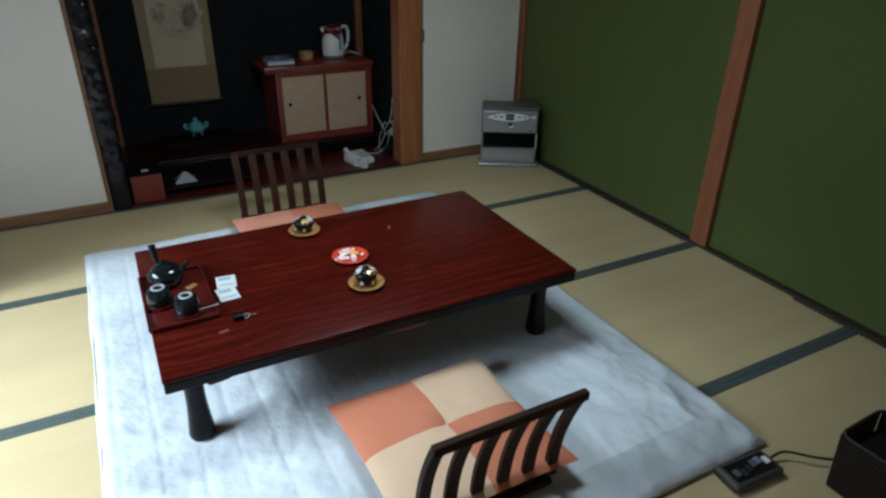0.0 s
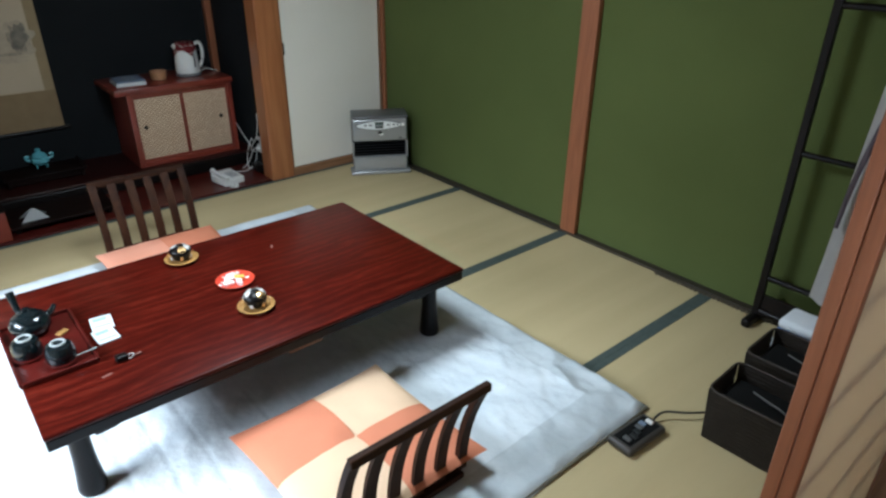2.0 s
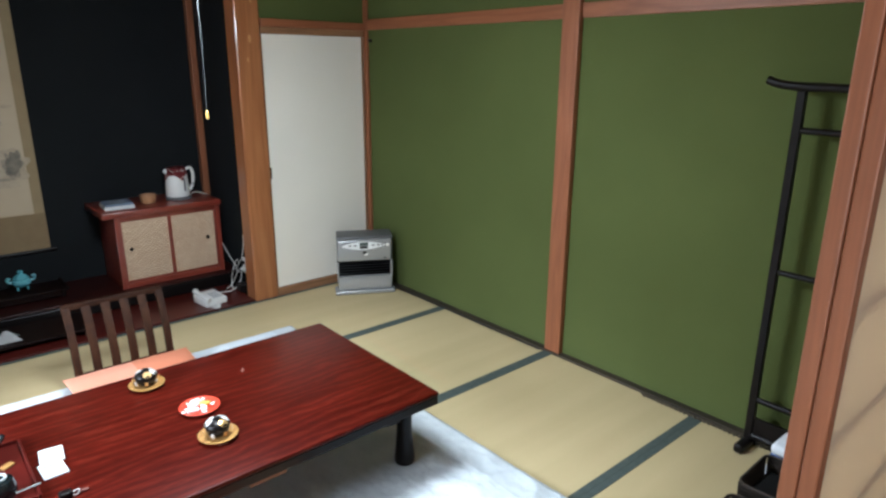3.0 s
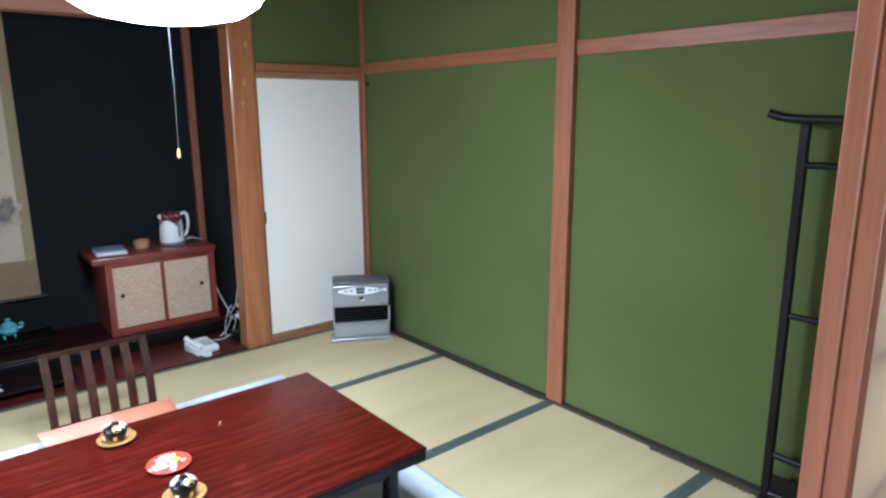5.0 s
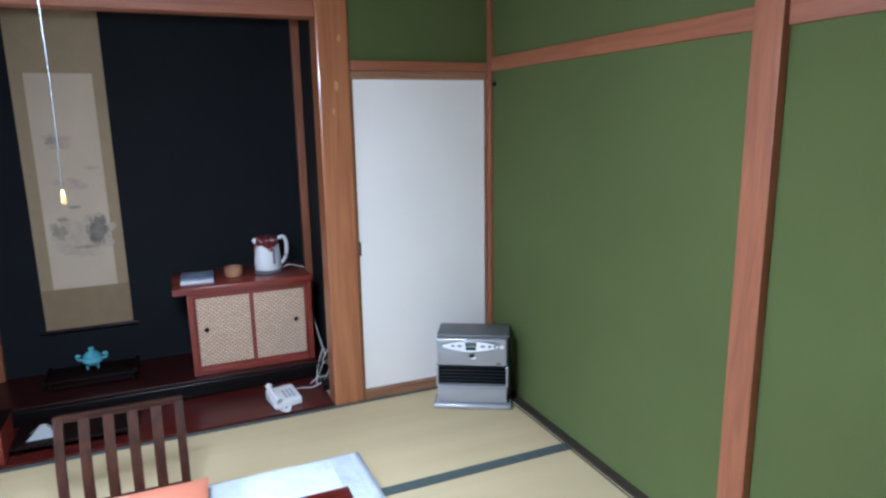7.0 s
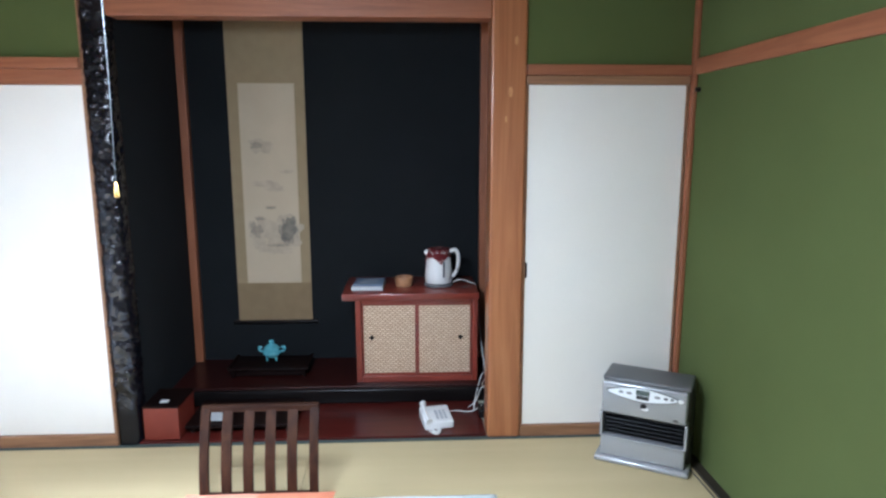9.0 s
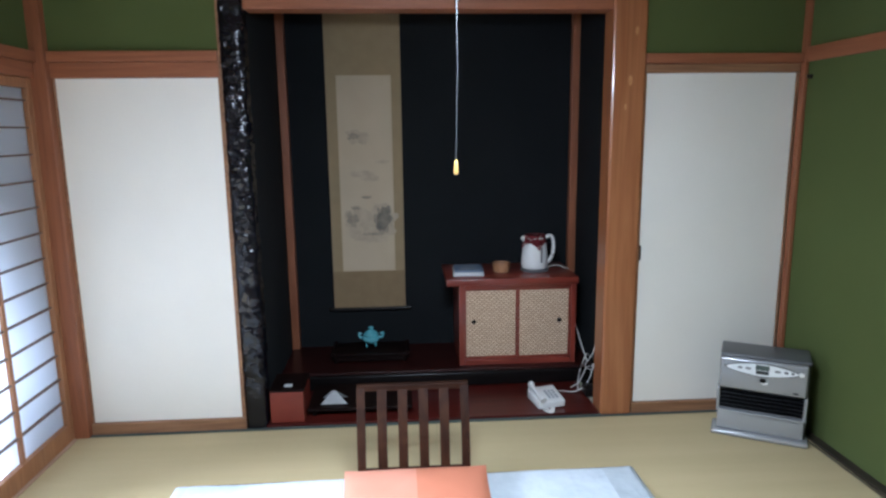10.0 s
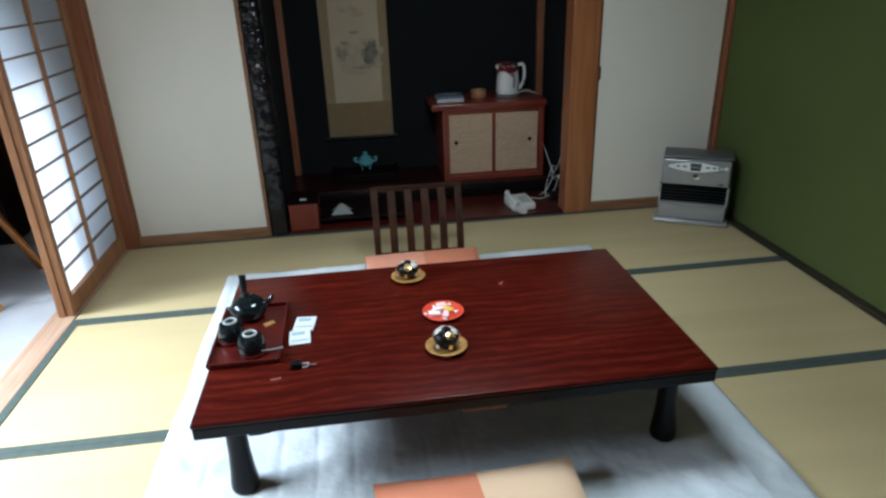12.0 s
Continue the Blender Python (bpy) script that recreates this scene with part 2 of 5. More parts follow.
floor_ob = structure("floor", bm_box(LX, 0.1, NY, 0.0, -0.12, -0.03), M["sill"], "wooden subfloor under eight tatami mats")
mat_mesh = mesh_of(bm_box(-0.9308, 0.9308, -0.4725, 0.4725, -0.03, 0.0, 0.002, 1), M["tatami"], "tatami_mat")
band_mesh = mesh_of(bm_box(-0.9308, 0.9308, -0.016, 0.016, -0.001, 0.0025), M["border"], "border_band")
for row in range(4):
    for col in range(2):
        x, y = LX + 0.9375 + col * 1.8635, -0.4775 - row * 0.9475
        o = shared("tatami_mat", mat_mesh, floor_ob, pose(x, y, 0))
        for s in (-1, 1):
            shared("border_band", band_mesh, o, pose(0, s * 0.457, 0))
part("border_strip", bm_box(LX + 0.005, LX + 0.04, NY, -0.96, -0.03, 0.0035), M["border"], floor_ob)
M["edge_board"] = wood("dark_edge_board", (0.034, 0.025, 0.014), (0.016, 0.012, 0.008), "Y", 12, 0.6)
part("edge_board", bm_box(-0.1028, GX - 0.001, NY, 0.0, -0.03, 0.012, 0.002), M["edge_board"], floor_ob, "dark wooden edge board along the wall")

wall_e = structure("wall_east", bm_box(GX, GX + 0.14, NY, 0.0, -0.03, CEIL), M["green"], "moss green sand-plastered wall")
structure("wall_east_post", bm_box(-0.093, GX - 0.001, -1.971, -1.862, 0.0, CEIL, 0.004), M["cedar"], "reddish cedar post set in the green wall")
structure("wall_east_rail", bm_box(-0.071, GX - 0.001, -1.861, -0.046, 1.873, 1.946, 0.003), M["cedar_y"], "reddish cedar picture rail on the green wall")
structure("wall_east_rail", bm_box(-0.071, GX - 0.001, NY, -1.972, 1.873, 1.946, 0.003), M["cedar_y"], "reddish cedar picture rail on the green wall")
structure("corner_post", bm_box(-0.075, GX - 0.001, -0.045, -0.001, 0.0, CEIL, 0.003), M["cedar"], "slim cedar corner post")

# alcove wall: posts, rails and plaster above
structure("wall_north", bm_box(-0.885, GX, 0.0, 0.12, 1.918, CEIL), M["green"], "green plaster above the papered door")
structure("wall_north_west", bm_box(LX - 0.1, -2.985, 0.0, 0.12, 1.938, CEIL), M["green"], "green plaster above the papered door")
structure("wall_behind_panel", bm_box(LX - 0.05, -2.95, 0.05, 0.12, 0.0, 1.938), M["plain_wall"], "plain wall behind the papered door")
structure("wall_behind_panel", bm_box(-0.96, GX + 0.1, 0.05, 0.12, 0.0, 1.918), M["plain_wall"], "plain wall behind the papered door")
structure("head_rail", bm_box(-0.885, -0.076, -0.03, 0.05, 1.870, 1.920, 0.003), M["cedar_x"], "cedar head rail above the papered door")
structure("head_rail", bm_box(-0.885, -0.076, -0.012, 0.05, 1.827, 1.869, 0.003), M["sill"], "brown grooved lintel above the papered door")
structure("head_rail", bm_box(-3.77, -2.985, -0.03, 0.05, 1.891, 1.94, 0.003), M["cedar_x"], "cedar head rail above the papered door")
structure("head_rail", bm_box(-3.77, -2.985, -0.012, 0.05, 1.8185, 1.890, 0.003), M["cedar_x"], "brown grooved lintel above the papered door")
structure("baseboard", bm_box(-0.885, -0.076, -0.012, 0.05, -0.02, 0.061, 0.003), M["sill"], "dark brown wooden threshold")
structure("baseboard", bm_box(-3.77, -2.985, -0.012, 0.05, -0.02, 0.061, 0.003), M["sill"], "dark brown wooden threshold")
structure("corner_post", bm_box(LX - 0.06, -3.771, -0.045, 0.05, 0.0, CEIL, 0.003), M["cedar"], "slim cedar corner post")


def fusuma(x0, x1, z0, z1, pull_x):
    t = thing("papered_door", pose((x0 + x1) / 2, 0.02, z0), "closed white papered sliding door with thin wooden edge", "sliding door")
    w, h = (x1 - x0) / 2, z1 - z0
    part("panel", bm_box(-w, w, -0.012, 0.012, 0.0, h, 0.002), M["fusuma"], t)
    for s in (-1, 1):
        part("edge_strip", bm_box(s * w - 0.006, s * w + 0.006, -0.016, 0.014, 0.0, h), M["sill"], t)
    if pull_x is not None:
        part("finger_pull", bm_box(pull_x - 0.007, pull_x + 0.007, -0.0165, -0.006, 0.80, 0.88, 0.004), M["black"], t, "small black finger pull")


fusuma(-0.878, -0.082, 0.062, 1.826, -0.388)
fusuma(-3.764, -2.991, 0.062, 1.8175, None)

# main pillar and the burnt black pillar
structure("alcove_pillar", bm_box(-1.060, -0.886, -0.018, 0.13, 0.0, CEIL, 0.012), M["pillar"], "polished square cedar alcove pillar")

pillar = bpy.data.objects["alcove_pillar"]
M["knot"] = mat("pale_knot", (0.55, 0.29, 0.13), (0.40, 0.18, 0.07), rough=0.3, scale=40, fine=120, bump=0.1, coat=0.3)
for x, z, s in ((-0.965, 1.79, 1.0), (-0.985, 1.66, 0.6), (-0.94, 2.03, 0.8)):
    bm = bmesh.new()
    ring = [bm.verts.new((x + 0.011 * s * math.cos(a * 0.349) , -0.0183, z + 0.026 * s * math.sin(a * 0.349))) for a in range(18)]
    bm.faces.new(ring)
    part("knot", bm, M["knot"], pillar)
hook = thing("wall_hook", pose(-0.075, -0.075, 1.80), "small dark metal hook by the corner post", "hook")
part("hook_body", bm_lathe([(0.011, 0.0), (0.013, 0.004), (0.009, 0.014), (0.012, 0.02), (0.002, 0.024)], 16), M["black"], hook)
hook.matrix_world = pose(GX - 0.001, -0.075, 1.80, 0, -90, 0)

# alcove box
TX0, TX1, TY = -2.88, -0.958, 0.972
structure("alcove_back_wall", bm_box(TX0 - 0.1, TX1 + 0.1, TY, TY + 0.1, -0.1, CEIL), M["dark_wall"], "dark charcoal plaster back wall of the alcove")
structure("alcove_side_wall", bm_box(TX0 - 0.1, TX0, 0.12, TY, -0.1, CEIL), M["dark_wall"], "dark charcoal plaster side wall of the alcove")
structure("alcove_side_wall", bm_box(TX1, TX1 + 0.1, 0.131, TY, -0.1, CEIL), M["dark_wall"], "dark charcoal plaster side wall of the alcove")
structure("alcove_ceiling", bm_box(TX0 - 0.1, TX1 + 0.1, 0.12, TY + 0.1, CEIL, CEIL + 0.06), M["ceiling"], "dim wooden alcove ceiling")
structure("alcove_beam", bm_box(-2.856, -1.061, -0.015, 0.11, 2.13, 2.235, 0.006), M["cedar_x"], "cedar beam across the top of the alcove")
structure("alcove_beam_wall", bm_box(-2.86, -1.061, 0.02, 0.11, 2.236, CEIL), M["green"], "green plaster over the alcove beam")
for x in (TX0 + 0.002, TX1 - 0.052):
    structure("alcove_corner_post", bm_box(x, x + 0.05, TY - 0.05, TY - 0.001, 0.1125, CEIL, 0.004), M["cedar"], "slim cedar post in the alcove corner")
structure("alcove_floor", bm_box(TX0, -1.061, -0.002, TY, -0.06, 0.014, 0.003), M["lacquer"], "dark red lacquered alcove floor board")
M["step"] = wood("dark_red_step_board", (0.030, 0.0058, 0.0044), (0.014, 0.0028, 0.0024), "X", 8, 0.35, 0.15, 0.04, 3.0, 0.3)
structure("alcove_step", bm_box(TX0 + 0.005, TX1 - 0.001, 0.46, TY - 0.001, 0.070, 0.112, 0.004), M["step"], "raised red-brown lacquered shelf board")
structure("alcove_step_edge", bm_box(TX0 + 0.005, TX1 - 0.001, 0.425, 0.459, 0.0145, 0.106, 0.014, 4), M["black"], "black glossy rounded beam along the raised shelf", True)
# the gap under the shelf is closed in black in place of its shade
structure("alcove_step_gap_shade", bm_box(TX0 + 0.005, TX1 - 0.001, 0.50, 0.52, 0.014, 0.0699), M["black"], "black sheet for the shade in the gap under the raised shelf")

# wall behind the eye, with sliding doors; the opening is walked through
structure("wall_south", bm_box(LX - 0.1, 0.1, NY - 0.12, NY, 1.86, CEIL), M["green"], "green plaster over the sliding doors")
structure("wall_south_rail", bm_box(LX, GX - 0.05, NY - 0.09, NY + 0.065, 1.80, 1.858), M["cedar_x"], "cedar lintel over the sliding doors")
structure("wall_south_sill", bm_box(LX, GX - 0.05, NY - 0.10, NY - 0.001, -0.03, 0.004), M["sill"], "worn wooden threshold with sliding grooves")


M["thin_paper"] = mat("thin_screen_paper", (0.86, 0.80, 0.70), (0.80, 0.74, 0.63), rough=0.9, scale=3, fine=90, bump=0.1, spec=0.1)
tn = M["thin_paper"].node_tree
tt, tmix = tn.nodes.new("ShaderNodeBsdfTranslucent"), tn.nodes.new("ShaderNodeMixShader")
tt.inputs[0].default_value, tmix.inputs[0].default_value = (0.90, 0.82, 0.70, 1), 0.72
tn.links.new(tn.nodes["Principled BSDF"].outputs[0], tmix.inputs[1])
tn.links.new(tt.outputs[0], tmix.inputs[2])
tn.links.new(tmix.outputs[0], tn.nodes["Material Output"].inputs[0])


structure("wall_south_sill", bm_box(LX, GX - 0.05, NY, NY + 0.060, 0.0005, 0.0045), M["sill"], "grooved track of the sliding screens")


def sliding_door(x0, y, label):
    t = thing("entry_shoji", pose(x0, y, 0.006), label, "shoji screen", "sliding screens of the entry")
    w, h = 0.93, 1.79
    part("stile", bm_box(0, 0.027, -0.0122, 0.0122, 0, h, 0.0025), M["cedar"], t)
    part("stile", bm_box(w - 0.05, w, -0.0122, 0.0122, 0, h, 0.0025), M["cedar"], t)
    for a, b in ((0, 0.08), (h - 0.06, h)):
        part("rail", bm_box(0.0275, w - 0.051, -0.0118, 0.0118, a, b, 0.0025), M["cedar_x"], t)
    part("paper", bm_box(0.0275, w - 0.051, -0.0112, -0.0102, 0.081, h - 0.061), M["thin_paper"], t, "pale translucent paper")
    bar = mesh_of(bm_box(0.0275, w - 0.051, -0.0098, 0.009, -0.0045, 0.0045), M["cedar_x"], "lattice_bar")
    for i in range(1, 8):
        shared("lattice_bar", bar, t, pose(0, 0, 0.081 + (h - 0.142) * i / 8))


# the screens slide in two grooves; their stiles stand side by side at the opening
sliding_door(-1.915, NY + 0.0445, "pale papered sliding screen with a reddish cedar stile, slid half open")
sliding_door(-1.913, NY + 0.0185, "pale papered sliding screen slid behind another, reddish cedar stile")
structure("wall_south_jamb", bm_box(-1.08, 0.1, NY - 0.13, NY - 0.09, 0, 1.86), M["plain_wall"], "plain wall beside the sliding doors")

# ceilings and the entry behind
structure("ceiling", bm_box(LX - 0.1, 0.1, NY - 0.12, 0.12, CEIL, CEIL + 0.08), M["ceiling"], "cedar board ceiling")
structure("entry_floor", bm_box(LX - 0.1, 0.1, -6.0, NY - 0.101, -0.12, -0.01), M["sill"], "plain wooden entry floor")
structure("entry_wall", bm_box(LX - 0.1, 0.1, -6.1, -6.0, -0.1, CEIL), M["plain_wall"], "plain cream entry wall")
structure("entry_wall", bm_box(0.0, 0.1, -6.0, NY - 0.13, -0.1, CEIL), M["plain_wall"], "plain cream entry wall")
# opening in the west wall is assumed, made for the added entry lamp
for y0, y1, z0, z1 in ((-6.0, -5.6, -0.1, CEIL), (-4.3, NY - 0.121, -0.1, CEIL), (-5.6, -4.3, -0.1, 0.85), (-5.6, -4.3, 1.95, CEIL)):
    structure("entry_wall", bm_box(LX - 0.1, LX, y0, y1, z0, z1), M["plain_wall"], "plain cream entry wall beside an assumed, unseen window opening")
structure("entry_ceiling", bm_box(LX - 0.1, 0.1, -6.1, NY - 0.121, CEIL, CEIL + 0.08), M["plain_wall"], "plain entry ceiling")

# shoji side: track, rail, plaster
structure("wall_west", bm_box(LX - 0.10, LX, NY, 0.0, 1.938, CEIL), M["green"], "green plaster over the shoji screens")
structure("head_rail", bm_box(LX - 0.1, LX + 0.03, NY, -0.046, 1.886, 1.937, 0.003), M["cedar_y"], "cedar head rail over the shoji screens")
structure("head_rail", bm_box(LX - 0.1, LX + 0.012, NY, -0.046, 1.816, 1.885, 0.003), M["cedar_y"], "grooved cedar lintel over the shoji screens")
M["worn_sill"] = wood("worn_pale_sill", (0.46, 0.31, 0.22), (0.33, 0.20, 0.13), "Y", 14, 0.5)
structure("shoji_sill", bm_box(LX - 0.12, LX + 0.004, NY, -0.046, -0.05, 0.004, 0.002), M["worn_sill"], "worn pale wooden shoji sill with grooves")
structure("wall_west_near", bm_box(LX - 0.1, LX, NY, -3.0, 0.0045, 1.815), M["plain_wall"], "plain wall near the doorway")

# sunroom beyond the shoji
structure("sunroom_floor", bm_box(-5.3, LX - 0.121, NY, 0.75, -0.1, -0.012), M["carpet"], "pale grey carpet of the sunroom")
structure("sunroom_wall_north", bm_box(-5.3, LX, 0.75, 0.85, -0.1, CEIL), M["cedar"], "brown wood-panelled end wall of the sunroom")
structure("sunroom_wall_south", bm_box(-5.3, LX - 0.1, NY - 0.1, NY, -0.1, CEIL), M["plain_wall"], "plain end wall of the sunroom")
structure("sunroom_ceiling", bm_box(-5.4, LX - 0.1, NY - 0.1, 0.85, CEIL, CEIL + 0.08), M["plain_wall"], "plain sunroom ceiling")
# unseen; height chosen to keep low sky light from under the table
structure("sunroom_unseen_wall", bm_box(-5.4, -5.3, NY - 0.1, 0.85, -0.1, 0.80), M["plain_wall"], "unseen low wall under the sunroom window, cutting low sky light")
structure("sunroom_unseen_wall", bm_box(-5.4, -5.3, NY - 0.1, 0.85, 2.3, CEIL), M["plain_wall"], "wall over the sunroom window")
structure("sunroom_wall_east", bm_box(LX - 0.12, LX - 0.061, 0.051, 0.75, -0.1, CEIL), M["cedar"], "brown wood-panelled side wall of the sunroom")
# unseen; added to end the sun patch partway across the shoji
structure("sunroom_unseen_wall", bm_box(-5.4, -5.3, -0.78, 0.85, 0.80, 2.3), M["plain_wall"], "unseen wall beside the sunroom window, bounding the sun on the shoji")
structure("ground", bm_box(-300, 300, -300, 300, -1.2, -1.1), mat("garden_ground", (0.16, 0.15, 0.11), (0.08, 0.1, 0.05), rough=0.95, scale=0.3, fine=6), "garden ground outside")


# ---- shoji screens ----
M["paper"] = mat("shoji_paper", (0.86, 0.87, 0.88), (0.80, 0.81, 0.83), rough=0.9, scale=4, fine=200, bump=0.1, spec=0.1)
pn = M["paper"].node_tree
pb = pn.nodes["Principled BSDF"]
tr, ad = pn.nodes.new("ShaderNodeBsdfTranslucent"), pn.nodes.new("ShaderNodeMixShader")
tr.inputs[0].default_value = (0.90, 0.93, 0.97, 1)
ad.inputs[0].default_value = 0.9
pn.links.new(pb.outputs[0], ad.inputs[1])
pn.links.new(tr.outputs[0], ad.inputs[2])
pn.links.new(ad.outputs[0], pn.nodes["Material Output"].inputs[0])
M["shoji_wood"] = wood("shoji_timber", (0.33, 0.155, 0.068), (0.24, 0.105, 0.044), "Z", 16, 0.55)
M["muntin"] = wood("dark_lattice_timber", (0.17, 0.10, 0.07), (0.10, 0.06, 0.04), "Y", 20, 0.6)


def shoji(x, y0, y1, label):
    t = thing("shoji_screen", pose(x, y0, 0.005), label, "shoji screen")
    w, h = y1 - y0, 1.808
    for a, b in ((0, 0.042), (w - 0.042, w)):
        part("stile", bm_box(-0.016, 0.016, a, b, 0, h, 0.003), M["shoji_wood"], t)
    for a, b in ((0, 0.093), (h - 0.045, h)):
        part("rail", bm_box(-0.0155, 0.0155, 0.043, w - 0.043, a, b, 0.003), M["shoji_wood"], t)
    part("mullion", bm_box(-0.0095, 0.008, w / 2 - 0.011, w / 2 + 0.011, 0.094, h - 0.046, 0.001), M["shoji_wood"], t)
    n = 14
    bar = mesh_of(bm_box(-0.0095, 0.006, 0.043, w - 0.043, -0.004, 0.004), M["muntin"], "lattice_bar")
    for i in range(1, n):
        shared("lattice_bar", bar, t, pose(0, 0, 0.093 + 0.1242 * i))
    part("paper", bm_box(-0.0110, -0.0100, 0.043, w - 0.043, 0.094, h - 0.046), M["paper"], t, "white translucent shoji paper")


shoji(LX - 0.022, -0.884, -0.046, "wooden shoji screen with dark lattice and backlit white paper")
sash = thing("glazed_sash", pose(LX - 0.058, -0.890, 0.005), "wooden glazed sash slid behind the shoji screen", "sliding door")
for a, b in ((0, 0.05), (0.79, 0.84)):
    part("stile", bm_box(-0.017, 0.017, a, b, 0, 1.808, 0.003), M["shoji_wood"], sash)
for a, b in ((0, 0.093), (1.76, 1.808)):
    part("rail", bm_box(-0.0165, 0.0165, 0.051, 0.789, a, b, 0.003), M["shoji_wood"], sash)
M["glass"] = bpy.data.materials.new("window_glass")
M["glass"].use_nodes = True
wb = M["glass"].node_tree.nodes["Principled BSDF"]
wb.inputs["Transmission Weight"].default_value, wb.inputs["Roughness"].default_value, wb.inputs["IOR"].default_value = 1.0, 0.02, 1.45
pane = part("pane", bm_box(-0.002, 0.002, 0.051, 0.789, 0.094, 1.759), M["glass"], sash)
pane.visible_shadow = False

# ---- burnt black alcove pillar ----
M["burnt"] = mat("burnt_knobbly_wood", (0.003, 0.003, 0.005), (0.006, 0.006, 0.009), rough=0.13, scale=20, fine=48, bump=0.9, coat=0.0, spec=0.4)
bm = bmesh.new()
rows_n, cols_n = 260, 40
grid = []
for i in range(rows_n + 1):
    z = CEIL * i / rows_n
    ring = []
    for k in range(cols_n):
        a = 2 * math.pi * k / cols_n
        c, s = math.cos(a), math.sin(a)
        r = 1 / max(abs(c) ** 4 + abs(s) ** 4, 1e-6) ** 0.25
        x, y = 0.058 * r * c, 0.058 * r * s
        lump = noise.noise((x * 22, y * 22, z * 16)) * 0.009 + abs(noise.noise((x * 55 + 9, y * 55, z * 38))) * 0.014
        fade = min(1.0, max(0.0, (z - 0.12) / 0.15))
        ring.append(bm.verts.new((x + c * lump * fade, y + s * lump * fade, z)))
    grid.append(ring)
for a, b in zip(grid, grid[1:]):
    for k in range(cols_n):
        bm.faces.new((a[k], a[(k + 1) % cols_n], b[(k + 1) % cols_n], b[k]))
black_pillar = structure("alcove_black_pillar", bm, M["burnt"], "burnt black knobbly alcove pillar with glossy relief", True)
black_pillar.location = (-2.922, 0.045, 0)
structure("pillar_strip", bm_box(-2.984, -2.975, -0.014, 0.05, 0.0, CEIL), M["sill"], "thin wooden strip beside the black pillar")

# ---- pendant lamp ----
M["shade"] = mat("white_shade", (0.85, 0.86, 0.86), (0.8, 0.81, 0.82), rough=0.5, scale=3, fine=40, bump=0.0)
M["glow"] = bpy.data.materials.new("lit_diffuser")
M["glow"].use_nodes = True
gb = M["glow"].node_tree.nodes["Principled BSDF"]
gb.inputs["Base Color"].default_value = (0.9, 0.9, 0.9, 1)
gb.inputs["Emission Color"].default_value, gb.inputs["Emission Strength"].default_value = (0.95, 1.0, 0.99, 1), 120.0
M["cord"] = mat("pale_cord", (0.055, 0.06, 0.063), (0.04, 0.045, 0.046), rough=0.6, scale=30, fine=300, bump=0.1)
M["amber"] = mat("amber_knob", (0.75, 0.50, 0.16), (0.6, 0.36, 0.1), rough=0.3, scale=30, fine=100, bump=0.0)
M["white"] = mat("white_plastic", (0.74, 0.74, 0.72), (0.66, 0.66, 0.64), rough=0.35, scale=10, fine=200, bump=0.02)
lamp = thing("pendant_lamp", pose(-2.01, -1.92, 1.884), "lit round white pendant lamp with a pull cord", "lamp")
part("diffuser", bm_lathe([(0.0, 0.001), (0.14, 0.006), (0.225, 0.024), (0.28, 0.058), (0.302, 0.095), (0.305, 0.12)], 64), M["glow"], lamp, "glowing white diffuser", True)
part("shade", bm_lathe([(0.307, 0.119), (0.31, 0.14), (0.28, 0.18), (0.17, 0.21), (0.06, 0.22)], 64), M["shade"], lamp, "", True)
part("cap", bm_lathe([(0.06, 0.221), (0.055, 0.26), (0.02, 0.28)], 32), M["shade"], lamp, "", True)
part("cable", bm_tube([(0, 0, 0.28), (0, 0, CEIL - 1.885)], 0.006), M["cord"], lamp)
part("pull_cord", bm_tube([(0, 0, 0.0), (0.001, 0, -0.2), (-0.003, 0, -0.395)], 0.0008), M["cord"], lamp)
part("pull_knob", bm_lathe([(0.0015, 0.0), (0.003, -0.003), (0.004, -0.013), (0.005, -0.026), (0.004, -0.029), (0.001, -0.030)], 16, (-0.003, 0, -0.393)), M["amber"], lamp, "amber plastic pull knob", True)

